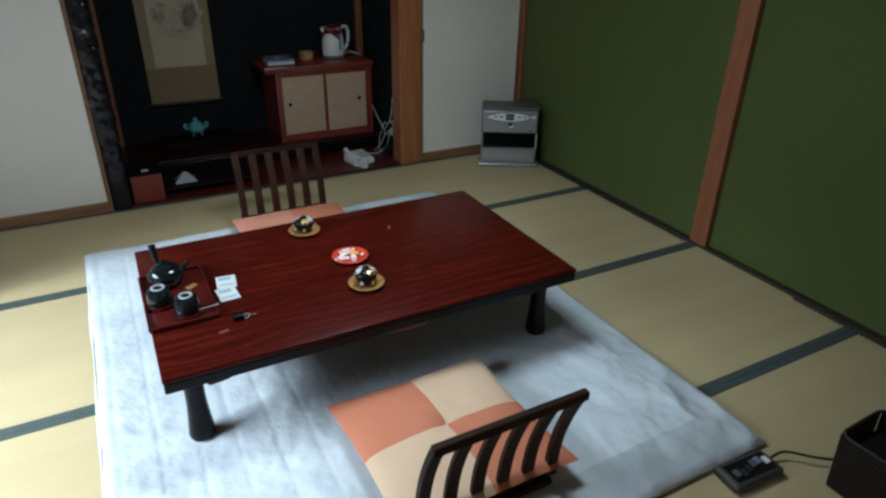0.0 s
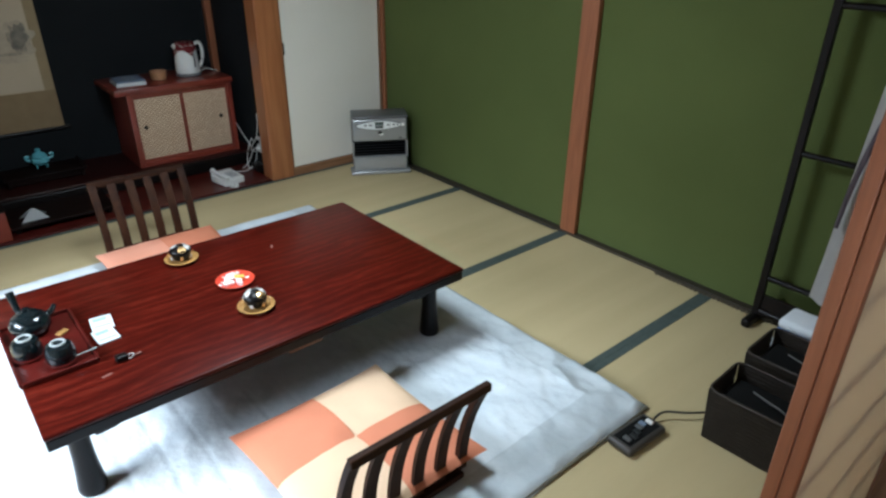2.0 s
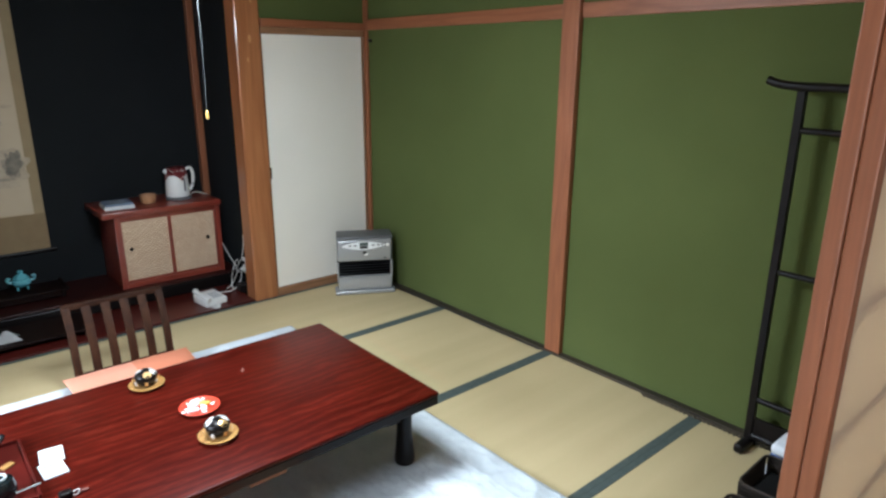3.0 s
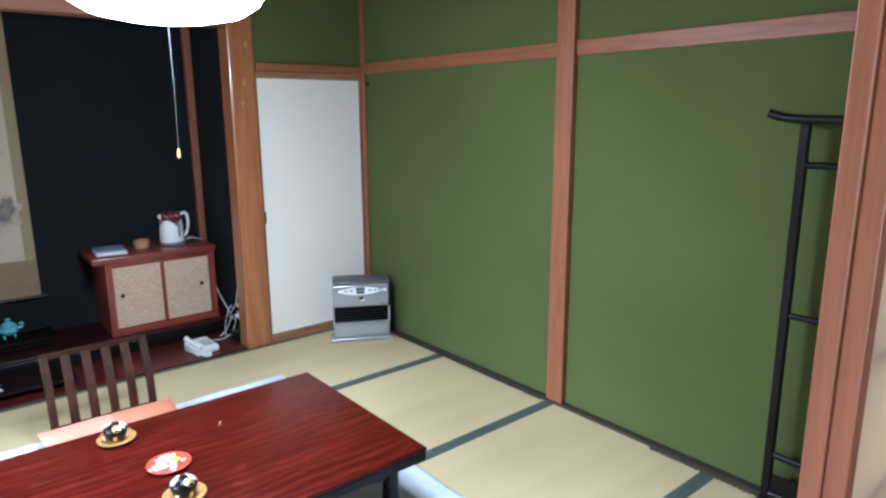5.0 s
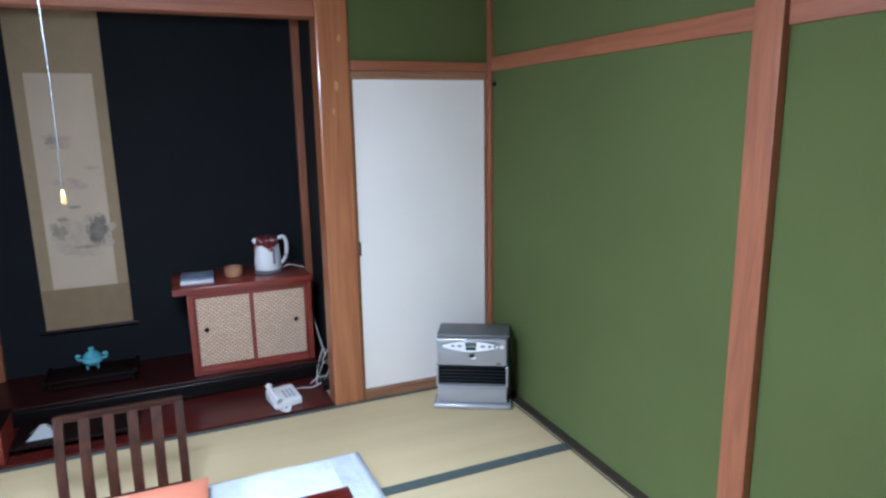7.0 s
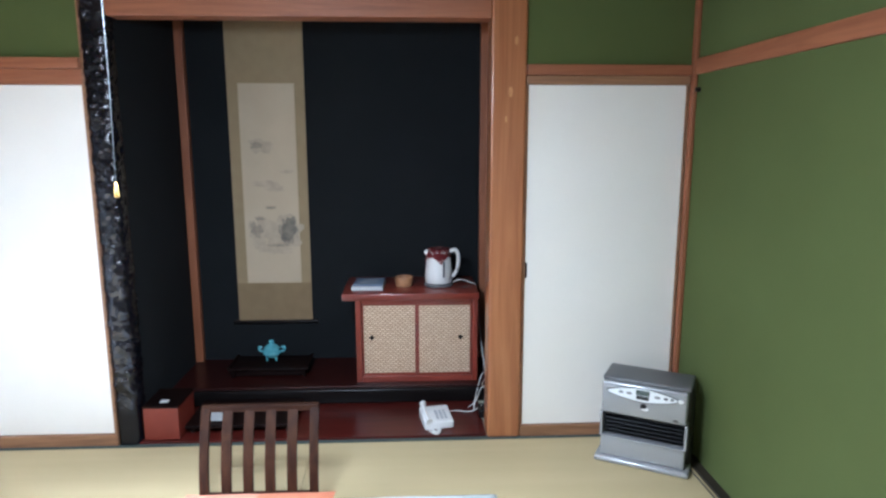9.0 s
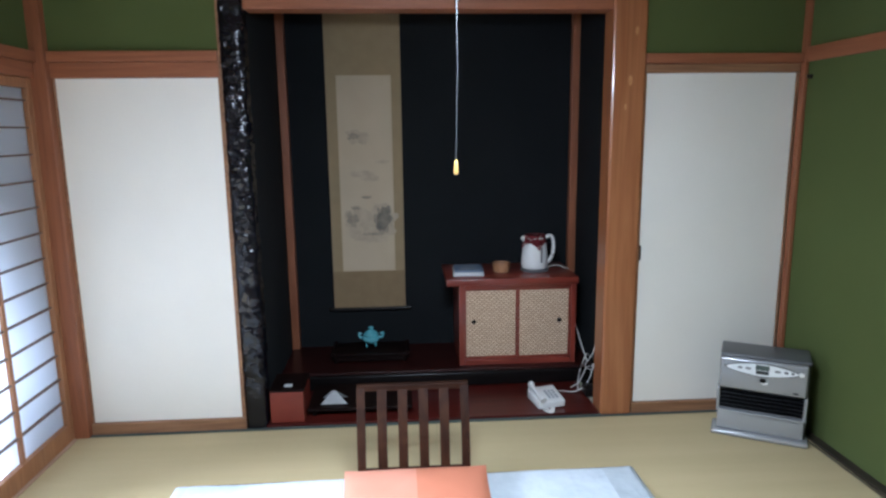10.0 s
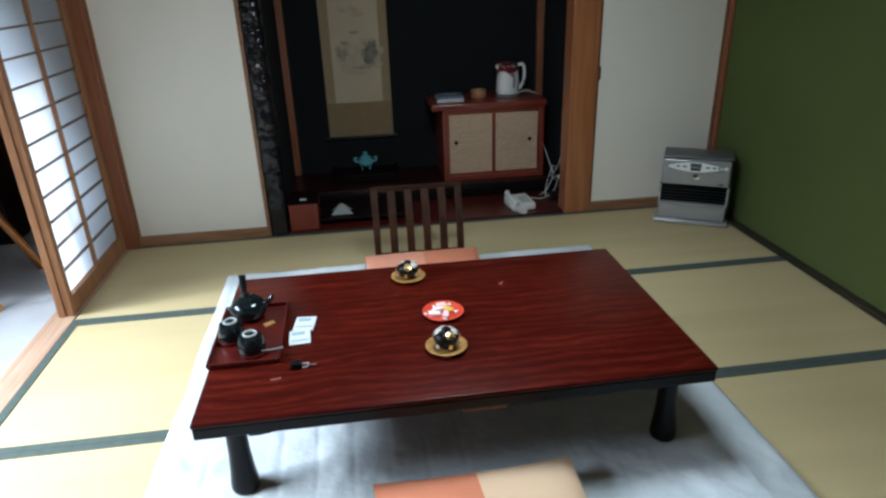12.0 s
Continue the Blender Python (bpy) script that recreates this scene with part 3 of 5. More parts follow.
# ---- carpet and low table ----
def fleece(x0, x1, y0, y1):
    """Quilted fleece lying loosely: seams along y, ridged folds, a rumpled corner and a sewn front hem."""
    nx, ny = 250, 190
    rows = []
    for j in range(ny + 1):
        v = j / ny
        for i in range(nx + 1):
            u = i / nx
            x, y = x0 + (x1 - x0) * u, y0 + (y1 - y0) * v
            e = min(u * (x1 - x0), (1 - u) * (x1 - x0), v * (y1 - y0), (1 - v) * (y1 - y0))
            lift = min(1.0, e / 0.03) ** 0.5
            corner = math.exp(-((x + 1.22) ** 2 / 0.05 + (y + 2.85) ** 2 / 0.12))
            front = max(0.0, min(1.0, (-1.6 - y) / 1.2))
            fold = 1 - abs(noise.noise((x * 3.4 + y * 1.9, y * 2.3 - x * 0.8, 0.3)))
            crush = noise.noise((x * 11 + 0.6 * math.sin(y * 7), y * 8, 2.0)) + 0.6 * noise.noise((x * 23, y * 19, 7.0))
            rumple = 1 - abs(noise.noise((x * 7 + y * 4, y * 5.5 - x * 6, 4.4)))
            z = 0.022 * lift + lift * (0.006 * max(0, fold - 0.6) / 0.4 * (0.35 + front) + 0.0042 * crush * (0.55 + front) + 0.030 * corner * max(0, rumple - 0.45))
            seam = abs((x - x0 + 0.01 * noise.noise((y * 1.7, x, 9.0))) % 0.122 - 0.061)
            z -= 0.0022 * max(0.0, 1 - seam / 0.010) * (1.0 if x < -2.0 else 0.4) * lift
            hem = abs(y - y0 - 0.185 - 0.006 * noise.noise((x * 4, 1.0, 3.0)))
            z -= 0.004 * max(0.0, 1 - hem / 0.012)
            rx = 0.022 * max(0.0, 1 - min((x1 - x), 0.08) / 0.08) * max(0.0, 1 - min(y - y0, 0.10) / 0.10)
            wob = 0.008 * noise.noise((y * 3.0, x * 0.2, 6.0)) * (abs(u - 0.5) * 2) ** 6
            rows.append((x + wob - rx * 0.4, y + rx * 0.4 + 0.006 * noise.noise((x * 3, 2.0, 8.0)) * (abs(v - 0.5) * 2) ** 6, max(z, 0.005)))
    me = bpy.data.meshes.new("cover")
    w = nx + 1
    me.from_pydata(rows, [], [(j * w + i, j * w + i + 1, (j + 1) * w + i + 1, (j + 1) * w + i) for j in range(ny) for i in range(nx)])
    bm = bmesh.new()
    bm.from_mesh(me)
    bpy.data.meshes.remove(me)
    for f in bm.faces:
        c = f.calc_center_median()
        f.material_index = 1 if c.y < y0 + 0.185 or c.x > x1 - 0.16 else 0
    return bm


rug = thing("electric_carpet", pose(0, 0, 0), "pale blue fleece carpet, wrinkled and quilted, lying on tatami", "carpet")
M["rug_border"] = mat("grey_blue_fleece_border", (0.52, 0.56, 0.575), (0.40, 0.44, 0.465), rough=0.95, scale=7, fine=30, bump=0.9, spec=0.1, amount=1.1)
cover = part("cover", fleece(-3.15, -1.08, -3.152, -0.575), M["rug"], rug, "", True)
cover.data.materials.append(M["rug_border"])
M["hem"] = mat("olive_hem", (0.16, 0.145, 0.10), (0.11, 0.10, 0.07), rough=0.9, scale=20, fine=300, bump=0.3)
part("hem", bm_box(-3.142, -1.088, -3.150, -0.58, 0.004, 0.014, 0.004), M["hem"], rug, "dark olive hem under the edge")

M["wear"] = mat("worn_mark", (0.19, 0.08, 0.06), (0.10, 0.025, 0.018), rough=0.6, scale=60, fine=300, bump=0.0)
table = thing("low_table", pose(-2.1275, -1.888, 0.026), "red-brown lacquered low table with visible grain, standing on the carpet", "table")
table.scale = (0.995, 0.993, 1.0696)
part("tabletop", bm_box(-0.7885, 0.7885, -0.4715, 0.4715, 0.3085, 0.3235, 0.005, 3), M["table"], table, "", True)
for s in (-1, 1):
    part("edge_strip", bm_box(-0.786, 0.786, s * 0.459 - 0.010, s * 0.459 + 0.010, 0.272, 0.3083, 0.004), M["black"], table)
    part("edge_strip", bm_box(s * 0.774 - 0.012, s * 0.774 + 0.012, -0.448, 0.448, 0.272, 0.3083, 0.004), M["black"], table)
    part("apron_end", bm_box(s * 0.66 - 0.012, s * 0.66 + 0.012, -0.36, 0.36, 0.20, 0.308, 0.004), M["black"], table)
    bm = bmesh.new()
    xs = [i / 40 * 1.31 - 0.655 for i in range(41)]
    low = [0.205 + 0.045 * min(1, max(0, (0.62 - abs(x)) / 0.10)) ** 2 * (1 if abs(x) < 0.62 else 0) for x in xs]
    front = [(bm.verts.new((x, s * 0.372 - 0.011, z)), bm.verts.new((x, s * 0.372 - 0.011, 0.308)), bm.verts.new((x, s * 0.372 + 0.011, 0.308)), bm.verts.new((x, s * 0.372 + 0.011, z))) for x, z in zip(xs, low)]
    for a, b in zip(front, front[1:]):
        for k in range(4):
            bm.faces.new((a[k], a[(k + 1) % 4], b[(k + 1) % 4], b[k]))
    bm.faces.new(front[0])
    bm.faces.new(list(reversed(front[-1])))
    bmesh.ops.recalc_face_normals(bm, faces=bm.faces)
    part("apron_side", bm, M["black"], table)
leg_profile = [(0.036, 0.0), (0.041, 0.003), (0.044, 0.012), (0.043, 0.03), (0.038, 0.07), (0.033, 0.13), (0.032, 0.19), (0.035, 0.24), (0.038, 0.30), (0.038, 0.308)]
leg_mesh = mesh_of(bm_lathe(leg_profile, 28), M["black"], "leg", True)
for sx in (-1, 1):
    for sy in (-1, 1):
        shared("leg", leg_mesh, table, pose(sx * 0.70, sy * 0.350, 0))
part("name_plate", bm_box(0.0, 0.14, -0.40, -0.386, 0.215, 0.245, 0.002), M["sill"], table, "small brown wooden catch")

TZ = 0.3725


# ---- floor chairs and cushions ----
M["chair"] = wood("dark_brown_chair_wood", (0.042, 0.016, 0.0068), (0.018, 0.0066, 0.0034), "Z", 14, 0.62, 0.0, spec=0.15)
M["chair_x"] = wood("dark_brown_chair_wood_x", (0.042, 0.016, 0.0068), (0.018, 0.0066, 0.0034), "X", 14, 0.62, 0.0, spec=0.15)
M["orange"] = mat("terracotta_cloth", (0.58, 0.215, 0.12), (0.50, 0.18, 0.10), rough=0.85, scale=5, fine=220, bump=0.25, spec=0.15)
M["salmon"] = mat("salmon_cloth", (0.66, 0.30, 0.20), (0.58, 0.25, 0.16), rough=0.85, scale=5, fine=220, bump=0.25, spec=0.15)
M["peach"] = mat("peach_cloth", (0.70, 0.50, 0.33), (0.63, 0.44, 0.29), rough=0.85, scale=5, fine=220, bump=0.25, spec=0.15)


def slat(x, w, d):
    """A slat bowed backwards, standing on the seat board; local y points to the back."""
    bm = bmesh.new()
    rings = []
    for i in range(13):
        u = i / 12
        y = 0.02 + 0.052 * u + 0.044 * u * u - 0.014 * math.sin(math.pi * u)
        z = 0.03 + 0.392 * u
        rings.append([bm.verts.new((x + a * w / 2, y + b * d / 2, z)) for a, b in ((-1, -1), (1, -1), (1, 1), (-1, 1))])
    for a, b in zip(rings, rings[1:]):
        for k in range(4):
            bm.faces.new((a[k], a[(k + 1) % 4], b[(k + 1) % 4], b[k]))
    bm.faces.new(list(reversed(rings[0])))
    bm.faces.new(rings[-1])
    bmesh.ops.recalc_face_normals(bm, faces=bm.faces)
    return bm


def floor_chair(m):
    t = thing("floor_chair", m, "dark wooden legless floor chair with a slatted back, on the carpet", "chair", "floor chairs at the table")
    part("seat", bm_box(-0.225, 0.225, -0.42, 0.045, 0.004, 0.028, 0.006), M["chair_x"], t)
    for x in (-0.227, 0.227):
        part("stile", slat(x, 0.036, 0.022), M["chair"], t)
    for i in range(4):
        part("slat", slat(-0.136 + i * 0.0907, 0.041, 0.014), M["chair"], t)
    part("top_rail", bm_box(-0.245, 0.245, 0.104, 0.128, 0.403, 0.434, 0.005), M["chair_x"], t)
    part("lower_rail", bm_box(-0.214, 0.214, 0.012, 0.030, 0.055, 0.085, 0.004), M["chair_x"], t)
    return t


chair = floor_chair(pose(-2.106, -2.925, 0.026, 0, 0, 180))
copy_thing(chair, pose(-2.096, -0.697, 0.026))


def cushion(m, w, h, label, other="peach"):
    t = thing("floor_cushion", m, label, "cushion", "floor cushions at the table")
    n = 16
    for qx in (-1, 1):
        for qy in (-1, 1):
            bm = bmesh.new()
            for side in (1, -1):
                vs = []
                for j in range(n + 1):
                    row = []
                    for i in range(n + 1):
                        u, v = qx * i / n, qy * j / n
                        f = max(0.0, (1 - abs(u) ** 2.6) * (1 - abs(v) ** 2.6)) ** 0.55
                        dip = 0.25 * math.exp(-(u * u + v * v) / 0.012)
                        px = u * w / 2 * (1 - 0.045 * (1 - v * v) * abs(u) ** 3)
                        py = v * w / 2 * (1 - 0.045 * (1 - u * u) * abs(v) ** 3)
                        wr = 0.004 * noise.noise((u * 4 + qx, v * 4, 1.7))
                        z = h / 2 + (h / 2 * f * (1 - dip) + wr * f) * (1 if side > 0 else -0.98) + 0.004
                        row.append(bm.verts.new((px, py, z)))
                    vs.append(row)
                for j in range(n):
                    for i in range(n):
                        bm.faces.new((vs[j][i], vs[j][i + 1], vs[j + 1][i + 1], vs[j + 1][i]))
            bmesh.ops.remove_doubles(bm, verts=bm.verts, dist=1e-4)
            bmesh.ops.recalc_face_normals(bm, faces=bm.faces)
            part("patch", bm, M["orange"] if qx * qy < 0 else M[other], t, "terracotta patch" if qx * qy < 0 else other + " patch", True)
    part("button", bm_lathe([(0.001, 0.0), (0.006, 0.001), (0.006, 0.004), (0.001, 0.006)], 12, (0, 0, h * 0.88)), M["peach"], t)


cushion(pose(-2.105, -2.675, 0.052, 0, 0, 1.5), 0.62, 0.085, "plump floor cushion of terracotta and peach patches on a chair")
cushion(pose(-2.09, -0.975, 0.052, 0, 0, 90), 0.62, 0.085, "plump floor cushion of terracotta and peach patches, half under the table", "salmon")

# ---- tea things on the table ----
M["pot"] = mat("black_iron_glaze", (0.003, 0.006, 0.0075), (0.006, 0.011, 0.0125), rough=0.14, scale=40, fine=200, bump=0.03, coat=0.2)
M["cup_in"] = mat("grey_glaze", (0.42, 0.45, 0.45), (0.3, 0.33, 0.33), rough=0.25, scale=20, fine=80, bump=0.03)
M["tray"] = mat("red_lacquer_tray", (0.075, 0.0075, 0.005), (0.05, 0.005, 0.004), rough=0.3, scale=6, fine=60, bump=0.02, coat=0.1, spec=0.3)
M["saucer"] = wood("golden_saucer_wood", (0.42, 0.24, 0.075), (0.26, 0.13, 0.04), "X", 30, 0.35, 0.2)
M["silver"] = mat("silver_leaf", (0.78, 0.77, 0.74), (0.55, 0.53, 0.50), rough=0.25, metal=0.25, scale=40, fine=100, bump=0.05)
M["gold"] = mat("gold_leaf", (0.68, 0.46, 0.2), (0.5, 0.3, 0.12), rough=0.3, metal=0.7, scale=40, fine=100, bump=0.05)
M["plate"] = mat("vermilion_lacquer", (0.56, 0.060, 0.030), (0.48, 0.04, 0.02), rough=0.3, scale=12, fine=60, bump=0.02, coat=0.3)
M["sweet"] = mat("yellow_wrapper", (0.78, 0.47, 0.10), (0.68, 0.3, 0.05), rough=0.3, scale=30, fine=90, bump=0.1)
M["clear"] = mat("pale_wrapper", (0.85, 0.74, 0.70), (0.78, 0.62, 0.58), rough=0.2, scale=40, fine=90, bump=0.3)
M["card"] = mat("white_card", (0.60, 0.62, 0.62), (0.54, 0.56, 0.56), rough=0.6, scale=12, fine=120, bump=0.02)
M["ink"] = mat("pale_green_print", (0.30, 0.40, 0.44), (0.24, 0.33, 0.37), rough=0.6, scale=30, fine=120, bump=0.0)

tray = thing("tea_tray", pose(-2.803, -1.885, TZ), "shallow dark red lacquer tray on the table, holding tea things", "tray")
part("base", bm_box(-0.112, 0.112, -0.195, 0.195, 0.0, 0.006, 0.002), M["tray"], tray)
for x0, x1, y0, y1 in ((-0.115, -0.107, -0.195, 0.195), (0.107, 0.115, -0.195, 0.195), (-0.106, 0.106, -0.198, -0.190), (-0.106, 0.106, 0.190, 0.198)):
    part("rim", bm_box(x0, x1, y0, y1, 0.0062, 0.019, 0.002), M["tray"], tray)

pot = thing("teapot", pose(-2.822, -1.765, TZ + 0.0065), "black glazed side-handled teapot with its handle raised, on the tray", "teapot")
part("body", bm_lathe([(0.035, 0.0), (0.052, 0.008), (0.064, 0.03), (0.064, 0.045), (0.052, 0.066), (0.034, 0.075)], 36), M["pot"], pot, "", True)
part("lid", bm_lathe([(0.036, 0.0745), (0.034, 0.08), (0.014, 0.086), (0.008, 0.09), (0.011, 0.097), (0.002, 0.102)], 28), M["pot"], pot, "", True)
part("handle", bm_tube([(-0.018, 0.05, 0.055), (-0.022, 0.075, 0.085), (-0.025, 0.098, 0.125)], lambda u: 0.009 + 0.005 * u, 14), M["pot"], pot, "", True)
part("spout", bm_tube(curve_points([(0.05, 0.012, 0.042), (0.072, 0.018, 0.052), (0.088, 0.022, 0.07)], 4), lambda u: 0.013 - 0.006 * u, 12), M["pot"], pot, "", True)


def upturned_cup(x, y):
    t = thing("tea_cup", pose(x, y, TZ + 0.0065), "black glazed tea cup turned upside down on a saucer", "cup", "tea cups on the tray")
    part("saucer", bm_lathe([(0.03, 0.0), (0.046, 0.004), (0.052, 0.010), (0.049, 0.0105), (0.03, 0.007)], 32), M["tray"], t, "small round red saucer", True)
    part("bowl", bm_lathe([(0.043, 0.011), (0.045, 0.02), (0.044, 0.042), (0.037, 0.062), (0.022, 0.068)], 32), M["pot"], t, "", True)
    part("foot_ring", bm_tube([(0.020 * math.cos(i * 0.2618), 0.020 * math.sin(i * 0.2618), 0.070) for i in range(25)], 0.004, 8), M["cup_in"], t, "pale grey foot ring", True)


upturned_cup(-2.860, -1.912)
upturned_cup(-2.782, -2.008)


def lidded_cup(x, y, turn):
    t = thing("lidded_tea_cup", pose(x, y, TZ, 0, 0, turn), "black lidded tea cup with silver petals on a golden wooden saucer", "cup", "lidded cups on the table")
    part("saucer", bm_lathe([(0.035, 0.0), (0.045, 0.003), (0.066, 0.013), (0.069, 0.017), (0.062, 0.016), (0.04, 0.008), (0.001, 0.007)], 40), M["saucer"], t, "golden brown wooden saucer", True)
    part("bowl", bm_lathe([(0.018, 0.0085), (0.024, 0.012), (0.037, 0.026), (0.042, 0.045), (0.043, 0.052)], 36), M["black"], t, "", True)
    part("lid", bm_lathe([(0.0435, 0.0525), (0.041, 0.060), (0.030, 0.069), (0.016, 0.073), (0.012, 0.079), (0.001, 0.079)], 36), M["black"], t, "", True)
    for i in (0, 1, 2, 4, 5):
        a = math.radians(60 * i + 15)
        bm = bmesh.new()
        c, s = math.cos(a), math.sin(a)
        vs = []
        for u, v in ((0.013, 0.0), (0.019, 0.0095), (0.031, 0.0165), (0.040, 0.0125), (0.0432, 0.0), (0.040, -0.0125), (0.031, -0.0165), (0.019, -0.0095)):
            r = math.hypot(u, v)
            z = 0.0738 - 0.286 * max(0, r - 0.016) if r < 0.030 else (0.0698 - 0.82 * (r - 0.030) if r < 0.041 else 0.0608 - 2.9 * (r - 0.041))
            vs.append(bm.verts.new((c * u - s * v, s * u + c * v, z + 0.001)))
        hub = bm.verts.new((c * 0.030, s * 0.030, 0.0712))
        for k in range(8):
            bm.faces.new((hub, vs[k], vs[(k + 1) % 8]))
        part("petal", bm, M["silver"] if i != 4 else M["gold"], t, "silver leaf petal")
    for i in range(7):
        a = 2 * math.pi * i / 7
        bm = bm_box(-0.006, 0.006, -0.001, 0.001, 0.026, 0.043, 0.0008, 1)
        bmesh.ops.transform(bm, matrix=Matrix.Rotation(a, 4, "Z") @ Matrix.Translation((0, 0.0405, 0)) @ Matrix.Rotation(-0.25, 4, "X"), verts=bm.verts)
        part("motif", bm, M["gold"] if i % 2 else M["silver"], t)


lidded_cup(-2.226, -1.553, 10)
lidded_cup(-2.150, -2.098, 35)

plate = thing("sweets_plate", pose(-2.128, -1.864, TZ), "round vermilion plate holding wrapped sweets", "plate")
part("dish", bm_lathe([(0.045, 0.0), (0.055, 0.002), (0.072, 0.010), (0.075, 0.014), (0.070, 0.013), (0.05, 0.006), (0.001, 0.005)], 44), M["plate"], plate, "", True)


M["pink_wrap"] = mat("pink_printed_wrap", (0.75, 0.42, 0.42), (0.8, 0.7, 0.68), rough=0.3, scale=60, fine=120, bump=0.1)


def sweet(x, y, turn, m1, m2, s):
    t = thing("wrapped_sweet", pose(x, y, TZ + 0.006, 0, 0, turn), "small wrapped sweet on the red plate", "sweet", "sweets on the plate")
    part("centre", bm_box(-0.017 * s, 0.017 * s, -0.011, 0.011, 0.0, 0.013, 0.004, 2), m1, t, "", True)
    for k in (-1, 1):
        bm = bmesh.new()
        ring = [bm.verts.new((k * 0.0172 * s, 0, 0.006))]
        for j in range(7):
            ring.append(bm.verts.new((k * (0.030 + 0.002 * (j % 2)) * s, -0.012 + 0.004 * j, 0.006 + 0.004 * (j % 2))))
        for j in range(1, 7):
            bm.faces.new((ring[0], ring[j], ring[j + 1]))
        part("twist", bm, m2, t)


sweet(-2.143, -1.849, 20, M["clear"], M["clear"], 1.35)
sweet(-2.108, -1.854, -40, M["sweet"], M["clear"], 1.3)
sweet(-2.122, -1.893, 75, M["pink_wrap"], M["clear"], 1.15)
sweet(-2.128, -1.820, 8, M["pink_wrap"], M["clear"], 1.1)
sweet(-2.160, -1.880, -10, M["clear"], M["pink_wrap"], 1.25)

for x, y, a in ((-2.622, -1.846, -6), (-2.634, -1.938, 4)):
    t = thing("paper_card", pose(x, y, TZ, 0, 0, a), "small white printed paper packet lying on the table", "packet", "paper packets on the table")
    part("packet", bm_box(-0.036, 0.036, -0.047, 0.047, 0.0005, 0.006, 0.002), M["card"], t)
    part("printed_bar", bm_box(-0.026, 0.018, 0.012, 0.034, 0.0062, 0.0068), M["ink"], t)
    part("printed_bar", bm_box(-0.028, 0.028, -0.028, -0.020, 0.0062, 0.0068), M["ink"], t)

keys = thing("key_bundle", pose(-2.622, -2.118, TZ), "small dark key and wooden tag lying on the table", "key")
part("tag", bm_box(-0.03, 0.008, -0.014, 0.014, 0.0005, 0.022, 0.006), M["black"], keys)
part("ring", bm_tube([(0.012 + 0.015 * math.cos(i * 0.5236), 0.004 + 0.012 * math.sin(i * 0.5236), 0.006 + 0.003 * math.cos(i)) for i in range(13)], 0.0025, 6), M["silver"], keys)
part("key", bm_box(0.022, 0.052, -0.002, 0.008, 0.001, 0.006, 0.002), M["wear"], keys)
for x, y, a in ((-2.19, -1.56, 20), (-2.69, -2.17, 10), (-1.86, -1.66, 60), (-2.15, -2.15, -15)):
    t = part("worn_mark", bm_box(-0.016, 0.016, -0.005, 0.005, 0.3236, 0.3240), M["wear"], table)
    t.matrix_basis = Matrix.Translation((x + 2.1215, y + 1.8865, 0)) @ Matrix.Rotation(radians(a), 4, "Z")

scoop = thing("tea_scoop", pose(-2.725, -2.03, TZ + 0.0195, 0, 0, 8), "thin pale bamboo tea scoop resting on the tray", "scoop")
part("handle", bm_tube([(-0.05, 0, 0.004), (0.0, 0, 0.003), (0.045, 0, 0.003)], lambda u: 0.0022 + 0.0012 * abs(2 * u - 1), 8), M["cup_in"], scoop, "", True)
sachet = thing("tea_sachet", pose(-2.745, -1.835, TZ + 0.0065, 0, 0, 35), "small beige tea sachet on the tray", "sachet")
part("packet", bm_box(-0.02, 0.02, -0.012, 0.012, 0.0, 0.008, 0.003, 2), M["saucer"], sachet, "", True)


# ---- fan heater in the corner ----
M["heater"] = mat("silver_grey_paint", (0.37, 0.375, 0.38), (0.32, 0.325, 0.33), rough=0.26, metal=0.35, scale=5, fine=300, bump=0.03)
M["heater_dark"] = mat("dark_grey_steel", (0.018, 0.019, 0.020), (0.012, 0.013, 0.014), rough=0.45, scale=5, fine=300, bump=0.05)
M["heater_top"] = mat("grey_top_plastic", (0.105, 0.107, 0.11), (0.085, 0.087, 0.09), rough=0.4, scale=5, fine=300, bump=0.03)
M["void"] = mat("black_void", (0.002, 0.002, 0.0025), (0.003, 0.003, 0.0035), rough=0.6, scale=10, fine=100, bump=0.0, spec=0.1)
M["panel_white"] = mat("pale_control_panel", (0.78, 0.80, 0.80), (0.72, 0.74, 0.74), rough=0.3, scale=20, fine=100, bump=0.0)
M["display"] = mat("green_grey_display", (0.10, 0.13, 0.12), (0.07, 0.09, 0.085), rough=0.15, scale=20, fine=100, bump=0.0)

heater = thing("fan_heater", pose(-0.355, -0.360, 0.0015, 0, 0, -29.3), "silver grey kerosene fan heater standing on tatami in the corner", "heater")
HW = 0.197
heater.scale = (1, 1, 0.95)


def under(ob, parent):
    """Puts a part made in world places under its thing."""
    ob.parent = parent
    ob.matrix_parent_inverse = parent.matrix_basis.inverted()
    return ob


def oval(cx, cz, rx, rz, y0, y1, n=36, power=2.0):
    bm = bmesh.new()
    ends = []
    for y in (y0, y1):
        ends.append([bm.verts.new((cx + rx * math.copysign(abs(math.cos(2 * math.pi * i / n)) ** (2 / power), math.cos(2 * math.pi * i / n)), y, cz + rz * math.copysign(abs(math.sin(2 * math.pi * i / n)) ** (2 / power), math.sin(2 * math.pi * i / n)))) for i in range(n)])
    bm.faces.new(ends[0])
    bm.faces.new(list(reversed(ends[1])))
    for i in range(n):
        bm.faces.new((ends[0][i], ends[1][i], ends[1][(i + 1) % n], ends[0][(i + 1) % n]))
    bmesh.ops.recalc_face_normals(bm, faces=bm.faces)
    return bm


